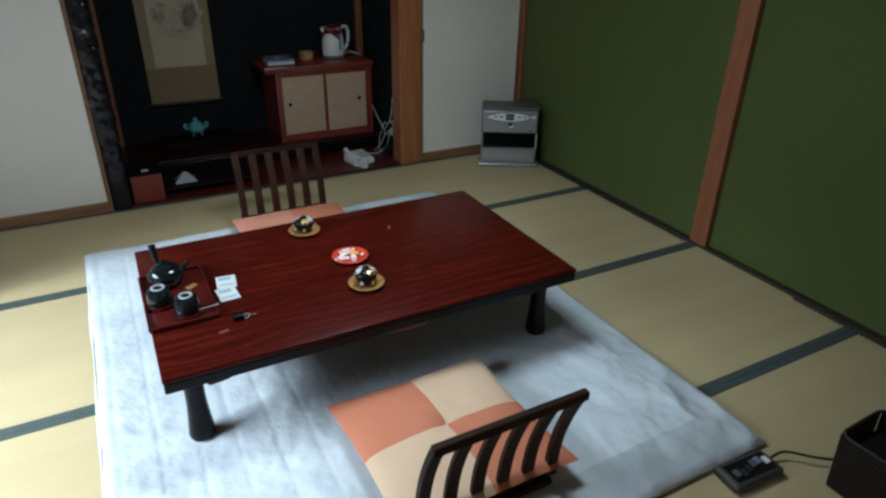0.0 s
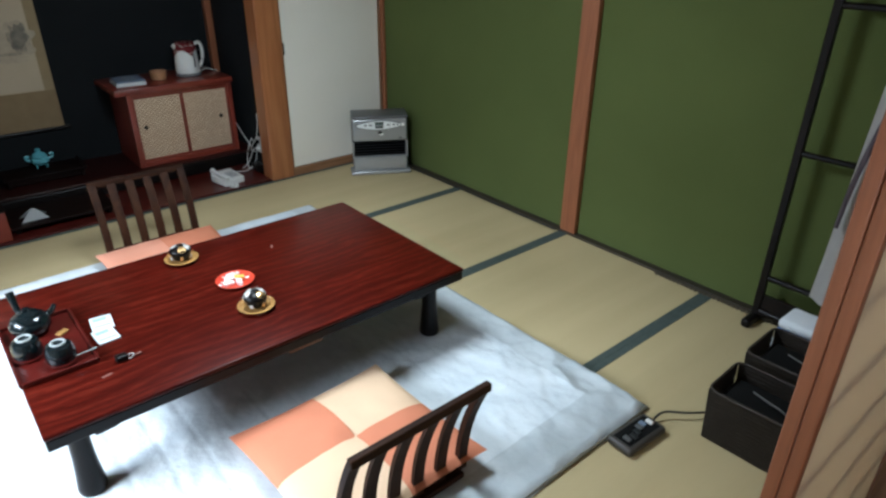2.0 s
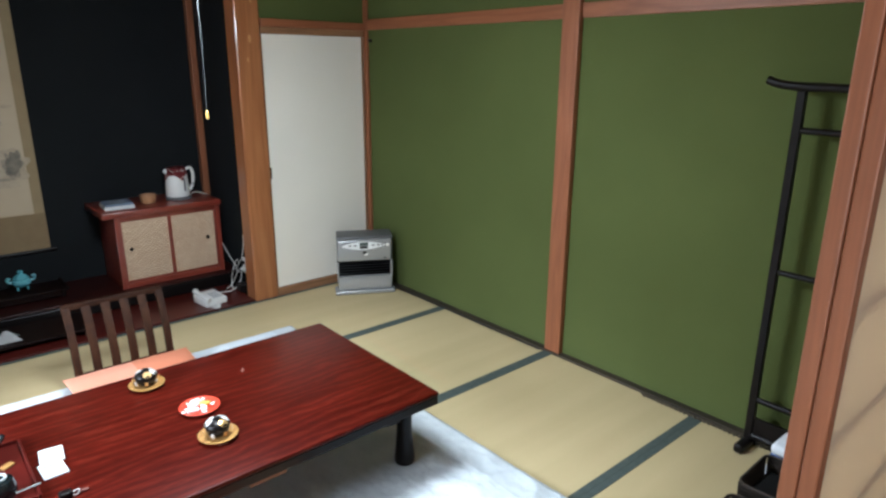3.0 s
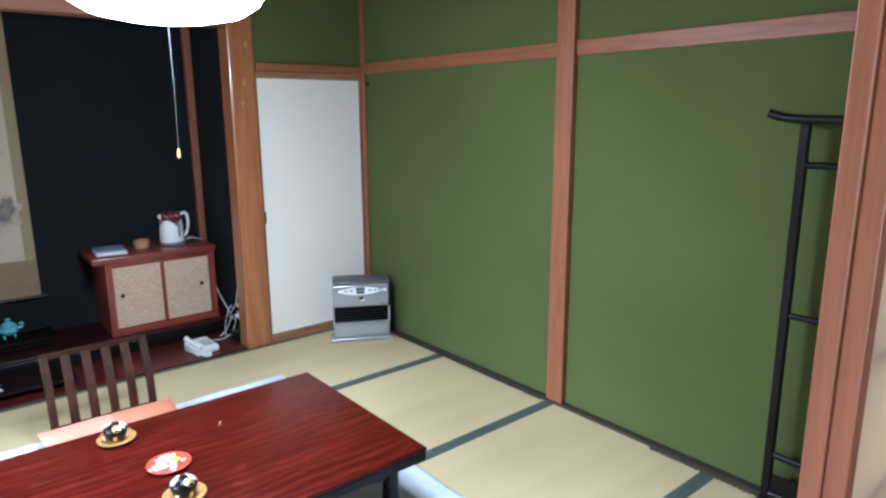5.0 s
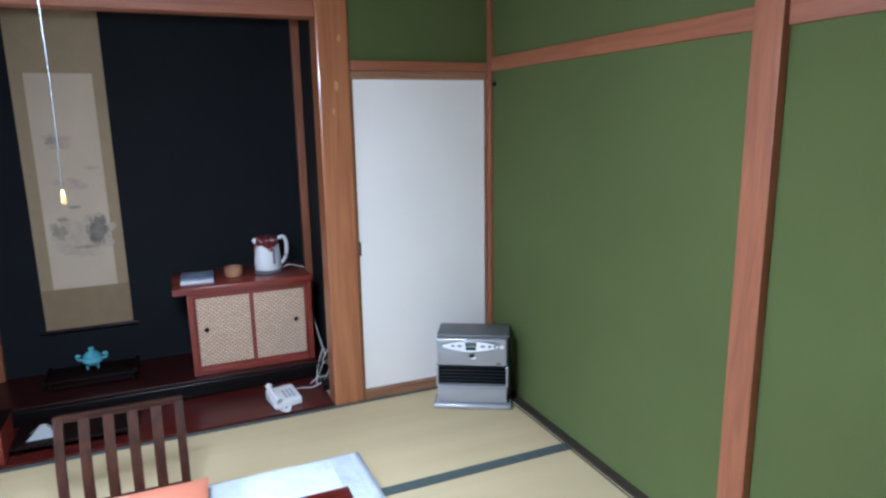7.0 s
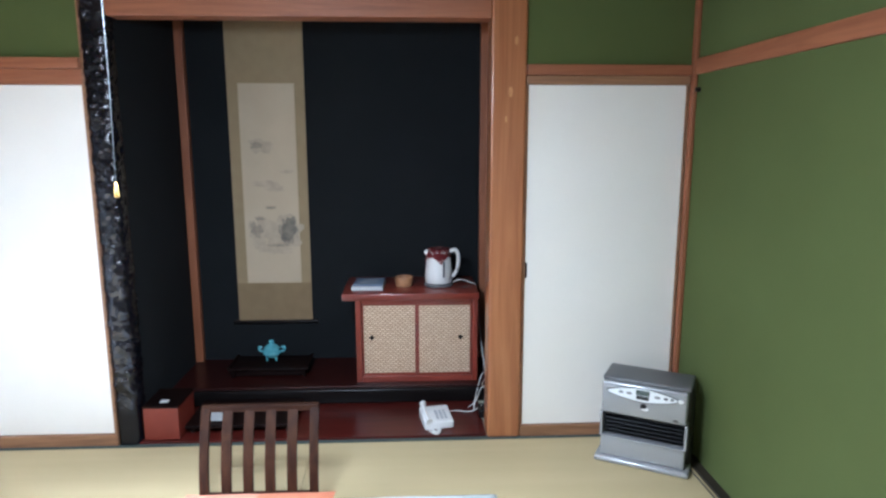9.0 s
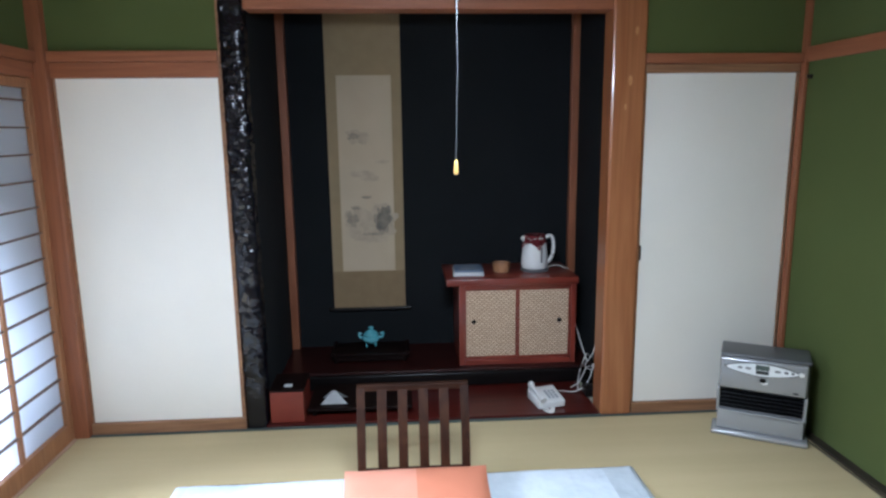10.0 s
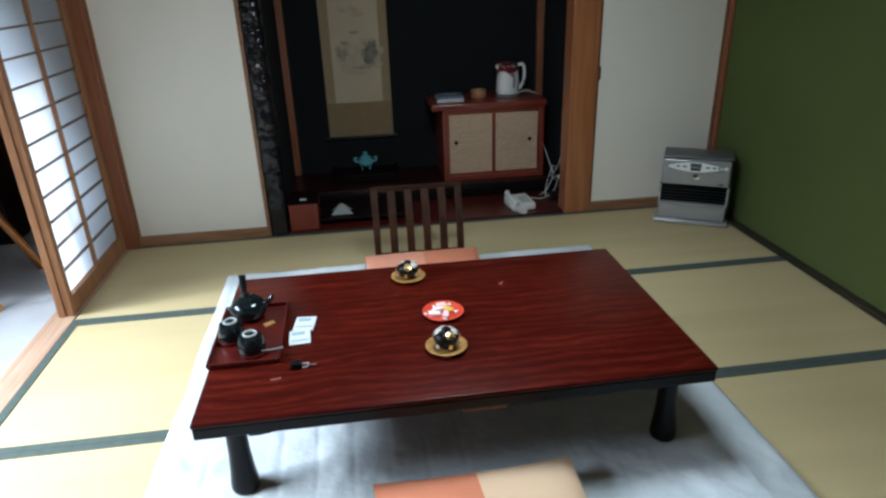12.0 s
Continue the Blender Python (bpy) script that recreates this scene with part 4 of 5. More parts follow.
part("back_body", bm_box(-HW, HW + 0.018, 0.07, 0.205, 0.012, 0.435, 0.016, 3), M["heater_dark"], heater, "dark steel rear casing", True)
part("base", bm_box(-HW - 0.024, HW + 0.024, -0.03, 0.115, 0.0, 0.03, 0.012, 3), M["heater"], heater, "", True)
part("lower_panel", bm_box(-HW, HW, -0.004, 0.069, 0.031, 0.128, 0.01, 3), M["heater"], heater, "", True)
part("lower_ledge", bm_box(-HW + 0.004, HW - 0.004, -0.014, 0.03, 0.128, 0.142, 0.005, 2), M["heater"], heater, "", True)
part("upper_panel", bm_box(-HW, HW, -0.008, 0.069, 0.262, 0.435, 0.014, 3), M["heater"], heater, "", True)
for s in (-1, 1):
    part("side_pillar", bm_box(s * 0.196 - 0.007, s * 0.196 + 0.007, -0.002, 0.069, 0.129, 0.261, 0.004), M["heater"], heater)
part("outlet", bm_box(-0.188, 0.188, 0.045, 0.068, 0.143, 0.261), M["void"], heater, "black warm air outlet")
louvre = bm_box(-0.187, 0.187, -0.014, 0.014, -0.0015, 0.0015)
louvre_mesh = mesh_of(louvre, mat("black_louvre", (0.003, 0.003, 0.0035), (0.005, 0.005, 0.0055), rough=0.35, scale=10, fine=100, bump=0.0, spec=0.12), "louvre")
for i in range(5):
    shared("louvre", louvre_mesh, heater, pose(0, 0.028, 0.160 + i * 0.021, -28))
part("top", bm_box(-HW, HW + 0.012, -0.002, 0.205, 0.4355, 0.456, 0.010, 3), M["heater_top"], heater, "grey plastic top", True)
part("control_frame", oval(-0.008, 0.388, 0.170, 0.039, -0.0125, -0.0085, 44, 1.55), M["heater_top"], heater)
ctl = part("control_panel", oval(-0.008, 0.388, 0.160, 0.033, -0.0145, -0.0126, 44, 1.55), M["panel_white"], heater, "pale oval control panel")
part("display", bm_box(-0.036, 0.026, -0.0165, -0.0147, 0.388, 0.415, 0.001), M["display"], ctl)
part("display_keys", bm_box(-0.034, 0.024, -0.0165, -0.0147, 0.366, 0.385, 0.002), M["heater_dark"], ctl)
for x, w in ((-0.105, 0.012), (-0.068, 0.014), (0.062, 0.014), (0.10, 0.010), (0.128, 0.008)):
    part("button", oval(x, 0.391, w, 0.0065, -0.0172, -0.0147, 18), M["heater_top"] if w < 0.011 else M["heater"], ctl)
part("start_button", oval(0.166, 0.390, 0.013, 0.011, -0.019, -0.0127, 20), M["white"], heater, "white start button")
part("emblem", oval(0.000, 0.330, 0.015, 0.013, -0.0115, -0.0082, 24), M["black"], heater, "small black emblem shape")
part("emblem", oval(0.008, 0.317, 0.016, 0.008, -0.0112, -0.0082, 24), M["panel_white"], heater, "pale emblem shape")
part("badge", oval(0.148, 0.283, 0.013, 0.005, -0.0105, -0.0082, 20), M["heater_dark"], heater)
part("label_sticker", bm_box(0.12, 0.165, 0.03, 0.06, 0.4522, 0.4528), M["saucer"], heater, "small yellowish sticker")

# ---- alcove cabinet ----
M["cab"] = wood("red_brown_cabinet_wood", (0.225, 0.042, 0.025), (0.14, 0.024, 0.015), "Z", 10, 0.3, 0.35, 0.05)
M["cab_x"] = wood("red_brown_cabinet_wood_x", (0.225, 0.042, 0.025), (0.14, 0.024, 0.015), "X", 10, 0.3, 0.35, 0.05)
M["cane"] = mat("woven_bamboo_cane", (0.50, 0.38, 0.245), (0.40, 0.29, 0.18), rough=0.55, scale=6, fine=160, bump=0.1)
cn = M["cane"].node_tree
ctc, cmp_, cwv, cbm = (cn.nodes.new(n) for n in ("ShaderNodeTexCoord", "ShaderNodeMapping", "ShaderNodeTexBrick", "ShaderNodeBump"))
cmp_.inputs["Rotation"].default_value = (radians(90), radians(32), 0)
cmp_.inputs["Scale"].default_value = (2.8, 2.8, 2.8)
cn.links.new(ctc.outputs["Object"], cmp_.inputs[0])
cn.links.new(cmp_.outputs[0], cwv.inputs["Vector"])
cwv.inputs["Scale"].default_value = 7.0
cwv.inputs["Mortar Size"].default_value, cwv.inputs["Mortar Smooth"].default_value = 0.07, 0.3
cwv.inputs["Color1"].default_value, cwv.inputs["Color2"].default_value, cwv.inputs["Mortar"].default_value = (0.84, 0.66, 0.47, 1), (0.68, 0.51, 0.35, 1), (0.33, 0.22, 0.14, 1)
cn.links.new(cwv.outputs["Color"], cn.nodes["Principled BSDF"].inputs["Base Color"])
cbm.inputs["Strength"].default_value, cbm.inputs["Distance"].default_value = 0.6, 0.003
cn.links.new(cwv.outputs["Fac"], cbm.inputs["Height"])
cbm.invert = True
cn.links.new(cbm.outputs[0], cn.nodes["Principled BSDF"].inputs["Normal"])

cab = thing("alcove_cabinet", pose(-1.423, 0.542, 0.113), "red-brown lacquered cabinet with two woven cane sliding doors, in the alcove", "cabinet")
CW, CH, CD = 0.348, 0.512, 0.40
for s in (-1, 1):
    part("side_panel", bm_box(s * CW - 0.016, s * CW + 0.016, -0.03, CD, 0.0, CH, 0.003), M["cab"], cab)
part("bottom", bm_box(-CW + 0.017, CW - 0.017, -0.03, CD, 0.0, 0.036, 0.003), M["cab_x"], cab)
part("head", bm_box(-CW + 0.017, CW - 0.017, -0.03, CD, CH - 0.024, CH, 0.003), M["cab_x"], cab)
part("back_panel", bm_box(-CW + 0.017, CW - 0.017, CD - 0.02, CD - 0.001, 0.037, CH - 0.025), M["dark_lacquer"], cab)
part("top_board", bm_box(-CW - 0.092, CW + 0.022, -0.055, CD + 0.02, CH + 0.001, CH + 0.042, 0.006), M["cab_x"], cab, "", True)
for x0, x1, y, kx in ((-CW + 0.018, 0.0, -0.004, -0.272), (0.001, CW - 0.018, -0.012, 0.262)):
    d = part("door", bm_box(x0 + 0.012, x1 - 0.012, y - 0.004, y + 0.004, 0.052, CH - 0.04), M["cane"], cab, "pale woven cane sliding door")
    for a, b in ((x0, x0 + 0.0115), (x1 - 0.0115, x1)):
        part("door_edge", bm_box(a, b, y - 0.006, y + 0.006, 0.037, CH - 0.026), M["cab"], d)
    for a, b in ((0.037, 0.0515), (CH - 0.0395, CH - 0.026)):
        part("door_rail", bm_box(x0 + 0.012, x1 - 0.012, y - 0.006, y + 0.006, a, b), M["cab_x"], d)
    kb = bm_box(-0.0125, 0.0125, -0.004, 0.004, -0.0125, 0.0125, 0.004)
    bmesh.ops.transform(kb, matrix=Matrix.Translation((kx, y - 0.008, 0.275)) @ Matrix.Rotation(radians(45), 4, "Y"), verts=kb.verts)
    part("pull", kb, M["black"], d, "dark metal diamond pull")
CT = 0.113 + CH + 0.0425

kettle = thing("electric_kettle", pose(-1.285, 0.70, CT), "white electric kettle under a red patterned cloth, on the cabinet", "kettle")
M["kettle_base"] = mat("grey_base_plastic", (0.16, 0.16, 0.165), (0.12, 0.12, 0.125), rough=0.4, scale=10, fine=100, bump=0.02)
kettle.scale = (1.08, 1.08, 1.08)
part("base_plate", bm_lathe([(0.078, 0.0), (0.082, 0.004), (0.082, 0.014), (0.070, 0.02)], 36), M["kettle_base"], kettle, "", True)
part("body", bm_lathe([(0.074, 0.021), (0.078, 0.03), (0.076, 0.08), (0.070, 0.15), (0.064, 0.20), (0.058, 0.212)], 40), M["white"], kettle, "", True)
part("handle", bm_tube(curve_points([(0.055, 0, 0.195), (0.095, 0, 0.205), (0.112, 0, 0.17), (0.108, 0, 0.10), (0.085, 0, 0.055), (0.068, 0, 0.05)], 5), 0.011, 10), M["white"], kettle, "", True)
part("spout", bm_tube([(-0.05, 0, 0.175), (-0.068, 0, 0.195), (-0.076, 0, 0.203)], lambda u: 0.018 - 0.006 * u, 12), M["white"], kettle, "", True)
part("level_window", bm_box(0.020, 0.032, -0.078, -0.070, 0.06, 0.15, 0.003), M["kettle_base"], kettle)
M["cloth_red"] = mat("red_checked_cloth", (0.23, 0.018, 0.022), (0.16, 0.012, 0.016), rough=0.85, scale=8, fine=200, bump=0.2)
kn = M["cloth_red"].node_tree
ktc, kvo, kmr, kmx = (kn.nodes.new(n) for n in ("ShaderNodeTexCoord", "ShaderNodeTexVoronoi", "ShaderNodeMapRange", "ShaderNodeMix"))
kvo.inputs["Scale"].default_value = 48
kn.links.new(ktc.outputs["Object"], kvo.inputs["Vector"])
kn.links.new(kvo.outputs["Distance"], kmr.inputs[0])
kmr.inputs[1].default_value, kmr.inputs[2].default_value, kmr.inputs[3].default_value, kmr.inputs[4].default_value = 0.25, 0.32, 1.0, 0.0
kmx.data_type = "RGBA"
kmx.inputs["A"].default_value, kmx.inputs["B"].default_value = (0.19, 0.016, 0.02, 1), (0.55, 0.36, 0.33, 1)
kn.links.new(kmr.outputs[0], kmx.inputs["Factor"])
kn.links.new(kmx.outputs["Result"], kn.nodes["Principled BSDF"].inputs["Base Color"])
bm = bmesh.new()
cg = []
for j in range(25):
    row = []
    for i in range(25):
        u, v = (i / 24 - 0.5) * 0.215, (j / 24 - 0.5) * 0.215
        x, y = (u + v) * 0.7071, (v - u) * 0.7071
        r = math.hypot(x, y)
        over = max(0, r - 0.060)
        k = (0.060 + over * 0.22) / r if r > 0.06 else 1
        row.append(bm.verts.new((x * k, y * k, 0.2165 - over * 0.95 + 0.004 * noise.noise((x * 30, y * 30, 4)))))
    cg.append(row)
for j in range(24):
    for i in range(24):
        bm.faces.new((cg[j][i], cg[j][i + 1], cg[j + 1][i + 1], cg[j + 1][i]))
bmesh.ops.solidify(bm, geom=bm.faces[:], thickness=0.003)
cloth = part("kettle_cloth", bm, M["cloth_red"], None, "", True)
cloth.matrix_world = pose(-1.285, 0.70, CT, 0, 0, 8) @ Matrix.Diagonal((1.08, 1.08, 1.08, 1))
tagged(cloth, "dark red patterned cloth draped over the kettle", "cloth")
M["wire_white"] = mat("white_wire", (0.62, 0.61, 0.58), (0.5, 0.5, 0.47), rough=0.45, scale=20, fine=100, bump=0.0)
M["wire_black"] = mat("black_wire", (0.012, 0.012, 0.013), (0.02, 0.02, 0.02), rough=0.5, scale=20, fine=100, bump=0.0)
wire = part("kettle_cord", bm_tube(curve_points([(-1.205, 0.71, CT + 0.012), (-1.15, 0.72, CT + 0.03), (-1.09, 0.72, CT + 0.012), (-1.045, 0.74, CT - 0.03), (-1.03, 0.70, 0.40), (-1.02, 0.55, 0.25), (-1.015, 0.40, 0.16)], 6), 0.004, 8), M["wire_white"], None, "", True)
under(wire, kettle)

bowl = thing("wooden_bowl", pose(-1.500, 0.695, CT), "small turned wooden bowl on the cabinet", "bowl")
part("shell", bm_lathe([(0.042, 0.0), (0.050, 0.003), (0.055, 0.03), (0.056, 0.058), (0.051, 0.058), (0.049, 0.03), (0.04, 0.008), (0.001, 0.007)], 36), wood("bowl_wood", (0.42, 0.22, 0.11), (0.30, 0.145, 0.07), "X", 25, 0.45), bowl, "", True)
book = thing("folder_stack", pose(-1.715, 0.675, CT, 0, 0, -3), "white and blue-grey information folders stacked on the cabinet", "folders")
M["print"] = mat("blue_grey_print", (0.17, 0.22, 0.31), (0.11, 0.14, 0.20), rough=0.5, scale=30, fine=90, bump=0.0)
part("folder", bm_box(-0.095, 0.095, -0.10, 0.10, 0.0, 0.022, 0.003), M["card"], book)
top_folder = part("folder", bm_box(-0.088, 0.092, -0.085, 0.10, 0.0225, 0.034, 0.003), M["print"], book, "blue-grey printed folder")
for i in range(4):
    part("printed_bar", bm_box(-0.06 + 0.01 * i, 0.05, -0.055 + i * 0.034, -0.045 + i * 0.034, 0.0342, 0.0348), M["cup_in"], top_folder)

# ---- telephone ----
phone = thing("telephone", pose(-1.33, 0.150, 0.0145, 0, 0, 10), "white push-button telephone with a coiled cord, on the alcove floor", "telephone")
phone.scale = (0.87, 0.87, 0.87)
bm = bm_box(-0.085, 0.10, -0.10, 0.10, 0.0, 0.05, 0.010, 3)
for v in bm.verts:
    if v.co.z > 0.02:
        v.co.z += 0.12 * (v.co.y + 0.1)
part("body", bm, M["white"], phone, "", True)
hand = bm_tube(curve_points([(-0.058, -0.112, 0.062), (-0.066, -0.06, 0.078), (-0.066, 0.05, 0.090), (-0.058, 0.10, 0.089)], 5), lambda u: 0.014 + 0.009 * abs(2 * u - 1) ** 2, 12)
part("handset", hand, M["white"], phone, "", True)
M["key"] = mat("grey_key", (0.36, 0.38, 0.40), (0.3, 0.31, 0.33), rough=0.4, scale=20, fine=100, bump=0.0)
key_mesh = mesh_of(bm_box(-0.0085, 0.0085, -0.008, 0.008, 0.0, 0.006, 0.002, 1), M["key"], "key_button")
for r in range(4):
    for c in range(3):
        shared("key_button", key_mesh, phone, pose(0.005 + c * 0.026, -0.065 + r * 0.027, 0.0535 + (0.035 + r * 0.027) * 0.12, 7))
part("coiled_cord", bm_tube([(-0.055 + 0.06 * u + 0.012 * math.cos(u * 80), -0.12 - 0.045 * math.sin(math.pi * u) + 0.004 * math.sin(u * 80), 0.012 + 0.009 * math.sin(u * 80)) for u in [i / 120 for i in range(121)]], 0.0028, 6), M["white"], phone, "", True)
wire = part("phone_cord", bm_tube(curve_points([(-1.26, 0.25, 0.03), (-1.2, 0.29, 0.02), (-1.12, 0.27, 0.022), (-1.04, 0.3, 0.06), (-1.0, 0.33, 0.14)], 6), 0.003, 6), M["wire_white"], None, "", True)
under(wire, phone)

# ---- wires and adapter beside the pillar ----
socket = thing("wall_socket", pose(TX1 - 0.001, 0.36, 0.165), "white wall socket with plugs on the dark alcove wall", "socket")
part("plate", bm_box(-0.008, 0.0, -0.035, 0.035, -0.06, 0.06, 0.003), M["white"], socket)
for z in (-0.025, 0.025):
    part("plug", bm_box(-0.034, -0.0085, -0.013, 0.013, z - 0.012, z + 0.012, 0.004), M["black"] if z > 0 else M["white"], socket)
adapter = thing("power_adapter", pose(-1.045, 0.24, 0.0145), "black power adapter on the alcove floor", "adapter")
part("case", bm_box(-0.035, 0.035, -0.05, 0.05, 0.0, 0.05, 0.008, 3), M["black"], adapter, "", True)
for ctrl in ([(-1.0, 0.38, 0.19), (-1.05, 0.30, 0.24), (-1.08, 0.33, 0.12), (-1.10, 0.28, 0.03), (-1.06, 0.25, 0.066)],
             [(-1.0, 0.36, 0.14), (-1.06, 0.26, 0.17), (-1.09, 0.3, 0.07), (-1.13, 0.33, 0.022)],
             [(-0.985, 0.30, 0.42), (-1.0, 0.27, 0.36), (-1.02, 0.27, 0.26), (-1.05, 0.32, 0.16), (-1.0, 0.35, 0.12)]):
    wire = part("power_cord", bm_tube(curve_points(ctrl, 7), 0.0032, 6), M["wire_white"], None, "", True)
    under(wire, socket)

# ---- incense burner on its stand ----
M["turquoise"] = mat("turquoise_glaze", (0.16, 0.44, 0.49), (0.07, 0.27, 0.33), rough=0.2, scale=30, fine=120, bump=0.1, coat=0.4)
stand = thing("display_stand", pose(-2.342, 0.735, 0.1125), "low dark wooden display stand with curled ends", "stand")
part("top", bm_box(-0.235, 0.235, -0.12, 0.12, 0.045, 0.062, 0.005), M["dark_lacquer"], stand, "", True)
for s in (-1, 1):
    part("leg", bm_box(s * 0.215 - 0.012, s * 0.215 + 0.012, -0.11, 0.11, 0.0, 0.0445, 0.004), M["dark_lacquer"], stand)
    part("apron", bm_box(-0.202, 0.202, s * 0.095 - 0.006, s * 0.095 + 0.006, 0.008, 0.0445, 0.003), M["dark_lacquer"], stand)
    part("end_roll", bm_tube([(s * 0.236, -0.12, 0.062), (s * 0.236, 0.12, 0.062)], 0.012, 12), M["dark_lacquer"], stand, "", True)
burner = thing("incense_burner", pose(-2.341, 0.75, 0.1705), "small turquoise glazed incense burner with two ears on three feet", "incense burner")
part("bowl", bm_lathe([(0.02, 0.03), (0.042, 0.038), (0.056, 0.058), (0.055, 0.074), (0.045, 0.084), (0.049, 0.092), (0.044, 0.094)], 32), M["turquoise"], burner, "", True)
part("lid", bm_lathe([(0.043, 0.0945), (0.036, 0.108), (0.018, 0.118), (0.013, 0.124), (0.018, 0.134), (0.012, 0.142), (0.001, 0.144)], 28), M["turquoise"], burner, "", True)
for i in range(3):
    a = radians(90 + 120 * i)
    part("foot", bm_tube([(0.030 * math.cos(a), 0.030 * math.sin(a), 0.038), (0.034 * math.cos(a), 0.034 * math.sin(a), 0.024), (0.032 * math.cos(a), 0.032 * math.sin(a), 0.011)], lambda u: 0.010 - 0.004 * u, 10), M["turquoise"], burner, "", True)
for s in (-1, 1):
    part("ear", bm_tube(curve_points([(s * 0.050, 0, 0.070), (s * 0.070, 0, 0.070), (s * 0.080, 0, 0.086), (s * 0.076, 0, 0.098), (s * 0.060, 0, 0.092)], 4), 0.008, 8), M["turquoise"], burner, "", True)

# ---- red box, folded card, low shelf ----
M["red_box"] = mat("brick_red_lacquer", (0.17, 0.026, 0.014), (0.13, 0.018, 0.010), rough=0.4, scale=8, fine=120, bump=0.05)
box = thing("red_box", pose(-2.762, 0.10, 0.0145), "upright brick-red wooden box beside the black pillar", "box")
part("case", bm_box(-0.09, 0.09, -0.085, 0.16, 0.0, 0.175, 0.004), M["red_box"], box)
part("rim", bm_box(-0.094, 0.094, -0.089, 0.164, 0.1755, 0.185, 0.003), M["dark_lacquer"], box)
part("paper_slip", bm_box(-0.02, 0.022, -0.04, -0.005, 0.1855, 0.189, 0.0015), M["card"], box, "small white paper slip")
low = thing("low_shelf", pose(-2.43, 0.20, 0.0145), "low dark lacquered board lying on the alcove floor", "shelf")
part("board", bm_box(-0.235, 0.34, -0.13, 0.215, 0.03, 0.048, 0.004), M["dark_lacquer"], low)
for x in (-0.20, 0.305):
    part("foot", bm_box(x - 0.012, x + 0.012, -0.11, 0.20, 0.0, 0.0295), M["dark_lacquer"], low)
card = thing("folded_card", pose(-2.525, 0.17, 0.063), "white folded tent card standing on the dark board", "card")
for s in (-1, 1):
    bm = bmesh.new()
    vs = [bm.verts.new(p) for p in ((-0.074, s * 0.045, 0.0), (0.074, s * 0.045, 0.0), (0.008, 0.001 * s, 0.062), (-0.012, 0.001 * s, 0.062))]
    bm.faces.new(vs)
    bmesh.ops.solidify(bm, geom=bm.faces[:], thickness=0.0015)
    part("leaf", bm, M["card"], card)

# ---- hanging scroll ----
M["brocade"] = mat("tan_brocade", (0.30, 0.225, 0.125), (0.25, 0.185, 0.10), rough=0.8, scale=12, fine=260, bump=0.15)
M["brocade_low"] = mat("brown_brocade", (0.235, 0.165, 0.085), (0.19, 0.13, 0.065), rough=0.8, scale=12, fine=260, bump=0.15)
M["scroll_paper"] = mat("aged_scroll_paper", (0.49, 0.40, 0.285), (0.42, 0.34, 0.235), rough=0.8, scale=4, fine=120, bump=0.04)
M["ink_wash"] = mat("grey_ink_wash", (0.09, 0.085, 0.075), (0.22, 0.19, 0.15), rough=0.85, scale=22, fine=90, bump=0.0, amount=1.4)
M["ink_pale"] = mat("pale_ink_wash", (0.33, 0.275, 0.205), (0.44, 0.36, 0.26), rough=0.85, scale=22, fine=90, bump=0.0, amount=1.4)
scroll = thing("hanging_scroll", pose(-2.350, 0.957, 0), "tall hanging scroll with a faint ink landscape on aged paper", "scroll")
part("mount", bm_box(-0.239, 0.239, 0.004, 0.007, 0.375, 2.36), M["brocade"], scroll)
part("lower_mount", bm_box(-0.239, 0.239, 0.0015, 0.0035, 0.375, 0.635), M["brocade_low"], scroll)
part("picture", bm_box(-0.171, 0.176, 0.0005, 0.0035, 0.636, 1.905), M["scroll_paper"], scroll, "aged paper with a faint ink landscape")
part("roller", bm_tube([(-0.275, 0.004, 0.372), (0.275, 0.004, 0.372)], 0.013, 14), M["black"], scroll, "black bottom roller", True)


def brush(cx, cz, rx, rz, seed, material, y):
    """A ragged patch of brushwork."""
    bm = bmesh.new()
    n = 40
    vs = []
    for i in range(n):
        a = 2 * math.pi * i / n
        k = 0.75 + 0.5 * noise.noise((math.cos(a) * 2.2 + seed, math.sin(a) * 2.2, seed * 1.7))
        vs.append(bm.verts.new((cx + rx * k * math.cos(a), y, cz + rz * k * math.sin(a))))
    bm.faces.new(vs)
    return bm


strokes = [(-0.055, 1.52, 0.085, 0.045, 1, 0), (-0.03, 1.285, 0.10, 0.020, 2, 0), (0.03, 1.25, 0.07, 0.016, 3, 0), (0.11, 1.36, 0.05, 0.010, 9, 0), (0.06, 0.97, 0.13, 0.12, 21, 0), (-0.09, 0.97, 0.075, 0.085, 8, 0),
           (0.0, 0.86, 0.15, 0.03, 11, 0), (0.10, 0.985, 0.065, 0.085, 4, 1), (-0.10, 0.985, 0.04, 0.05, 22, 1), (-0.07, 1.525, 0.045, 0.022, 14, 1), (0.0, 1.13, 0.04, 0.009, 10, 1),
           (0.105, 0.99, 0.045, 0.06, 5, 2), (0.135, 1.03, 0.022, 0.035, 6, 2), (0.085, 0.935, 0.032, 0.025, 7, 2), (-0.075, 1.06, 0.035, 0.012, 12, 1), (0.03, 0.885, 0.08, 0.010, 13, 1)]
M["ink_mid"] = mat("mid_ink_wash", (0.20, 0.175, 0.14), (0.33, 0.28, 0.21), rough=0.85, scale=30, fine=90, bump=0.0, amount=1.4)
washes = (M["ink_pale"], M["ink_mid"], M["ink_wash"])
for i, (cx, cz, rx, rz, sd, dark) in enumerate(strokes):
    part("brushwork", brush(cx, cz, rx * 1.15, rz * 1.3, sd, None, 0.0003 - 0.0002 * i), washes[dark], scroll)

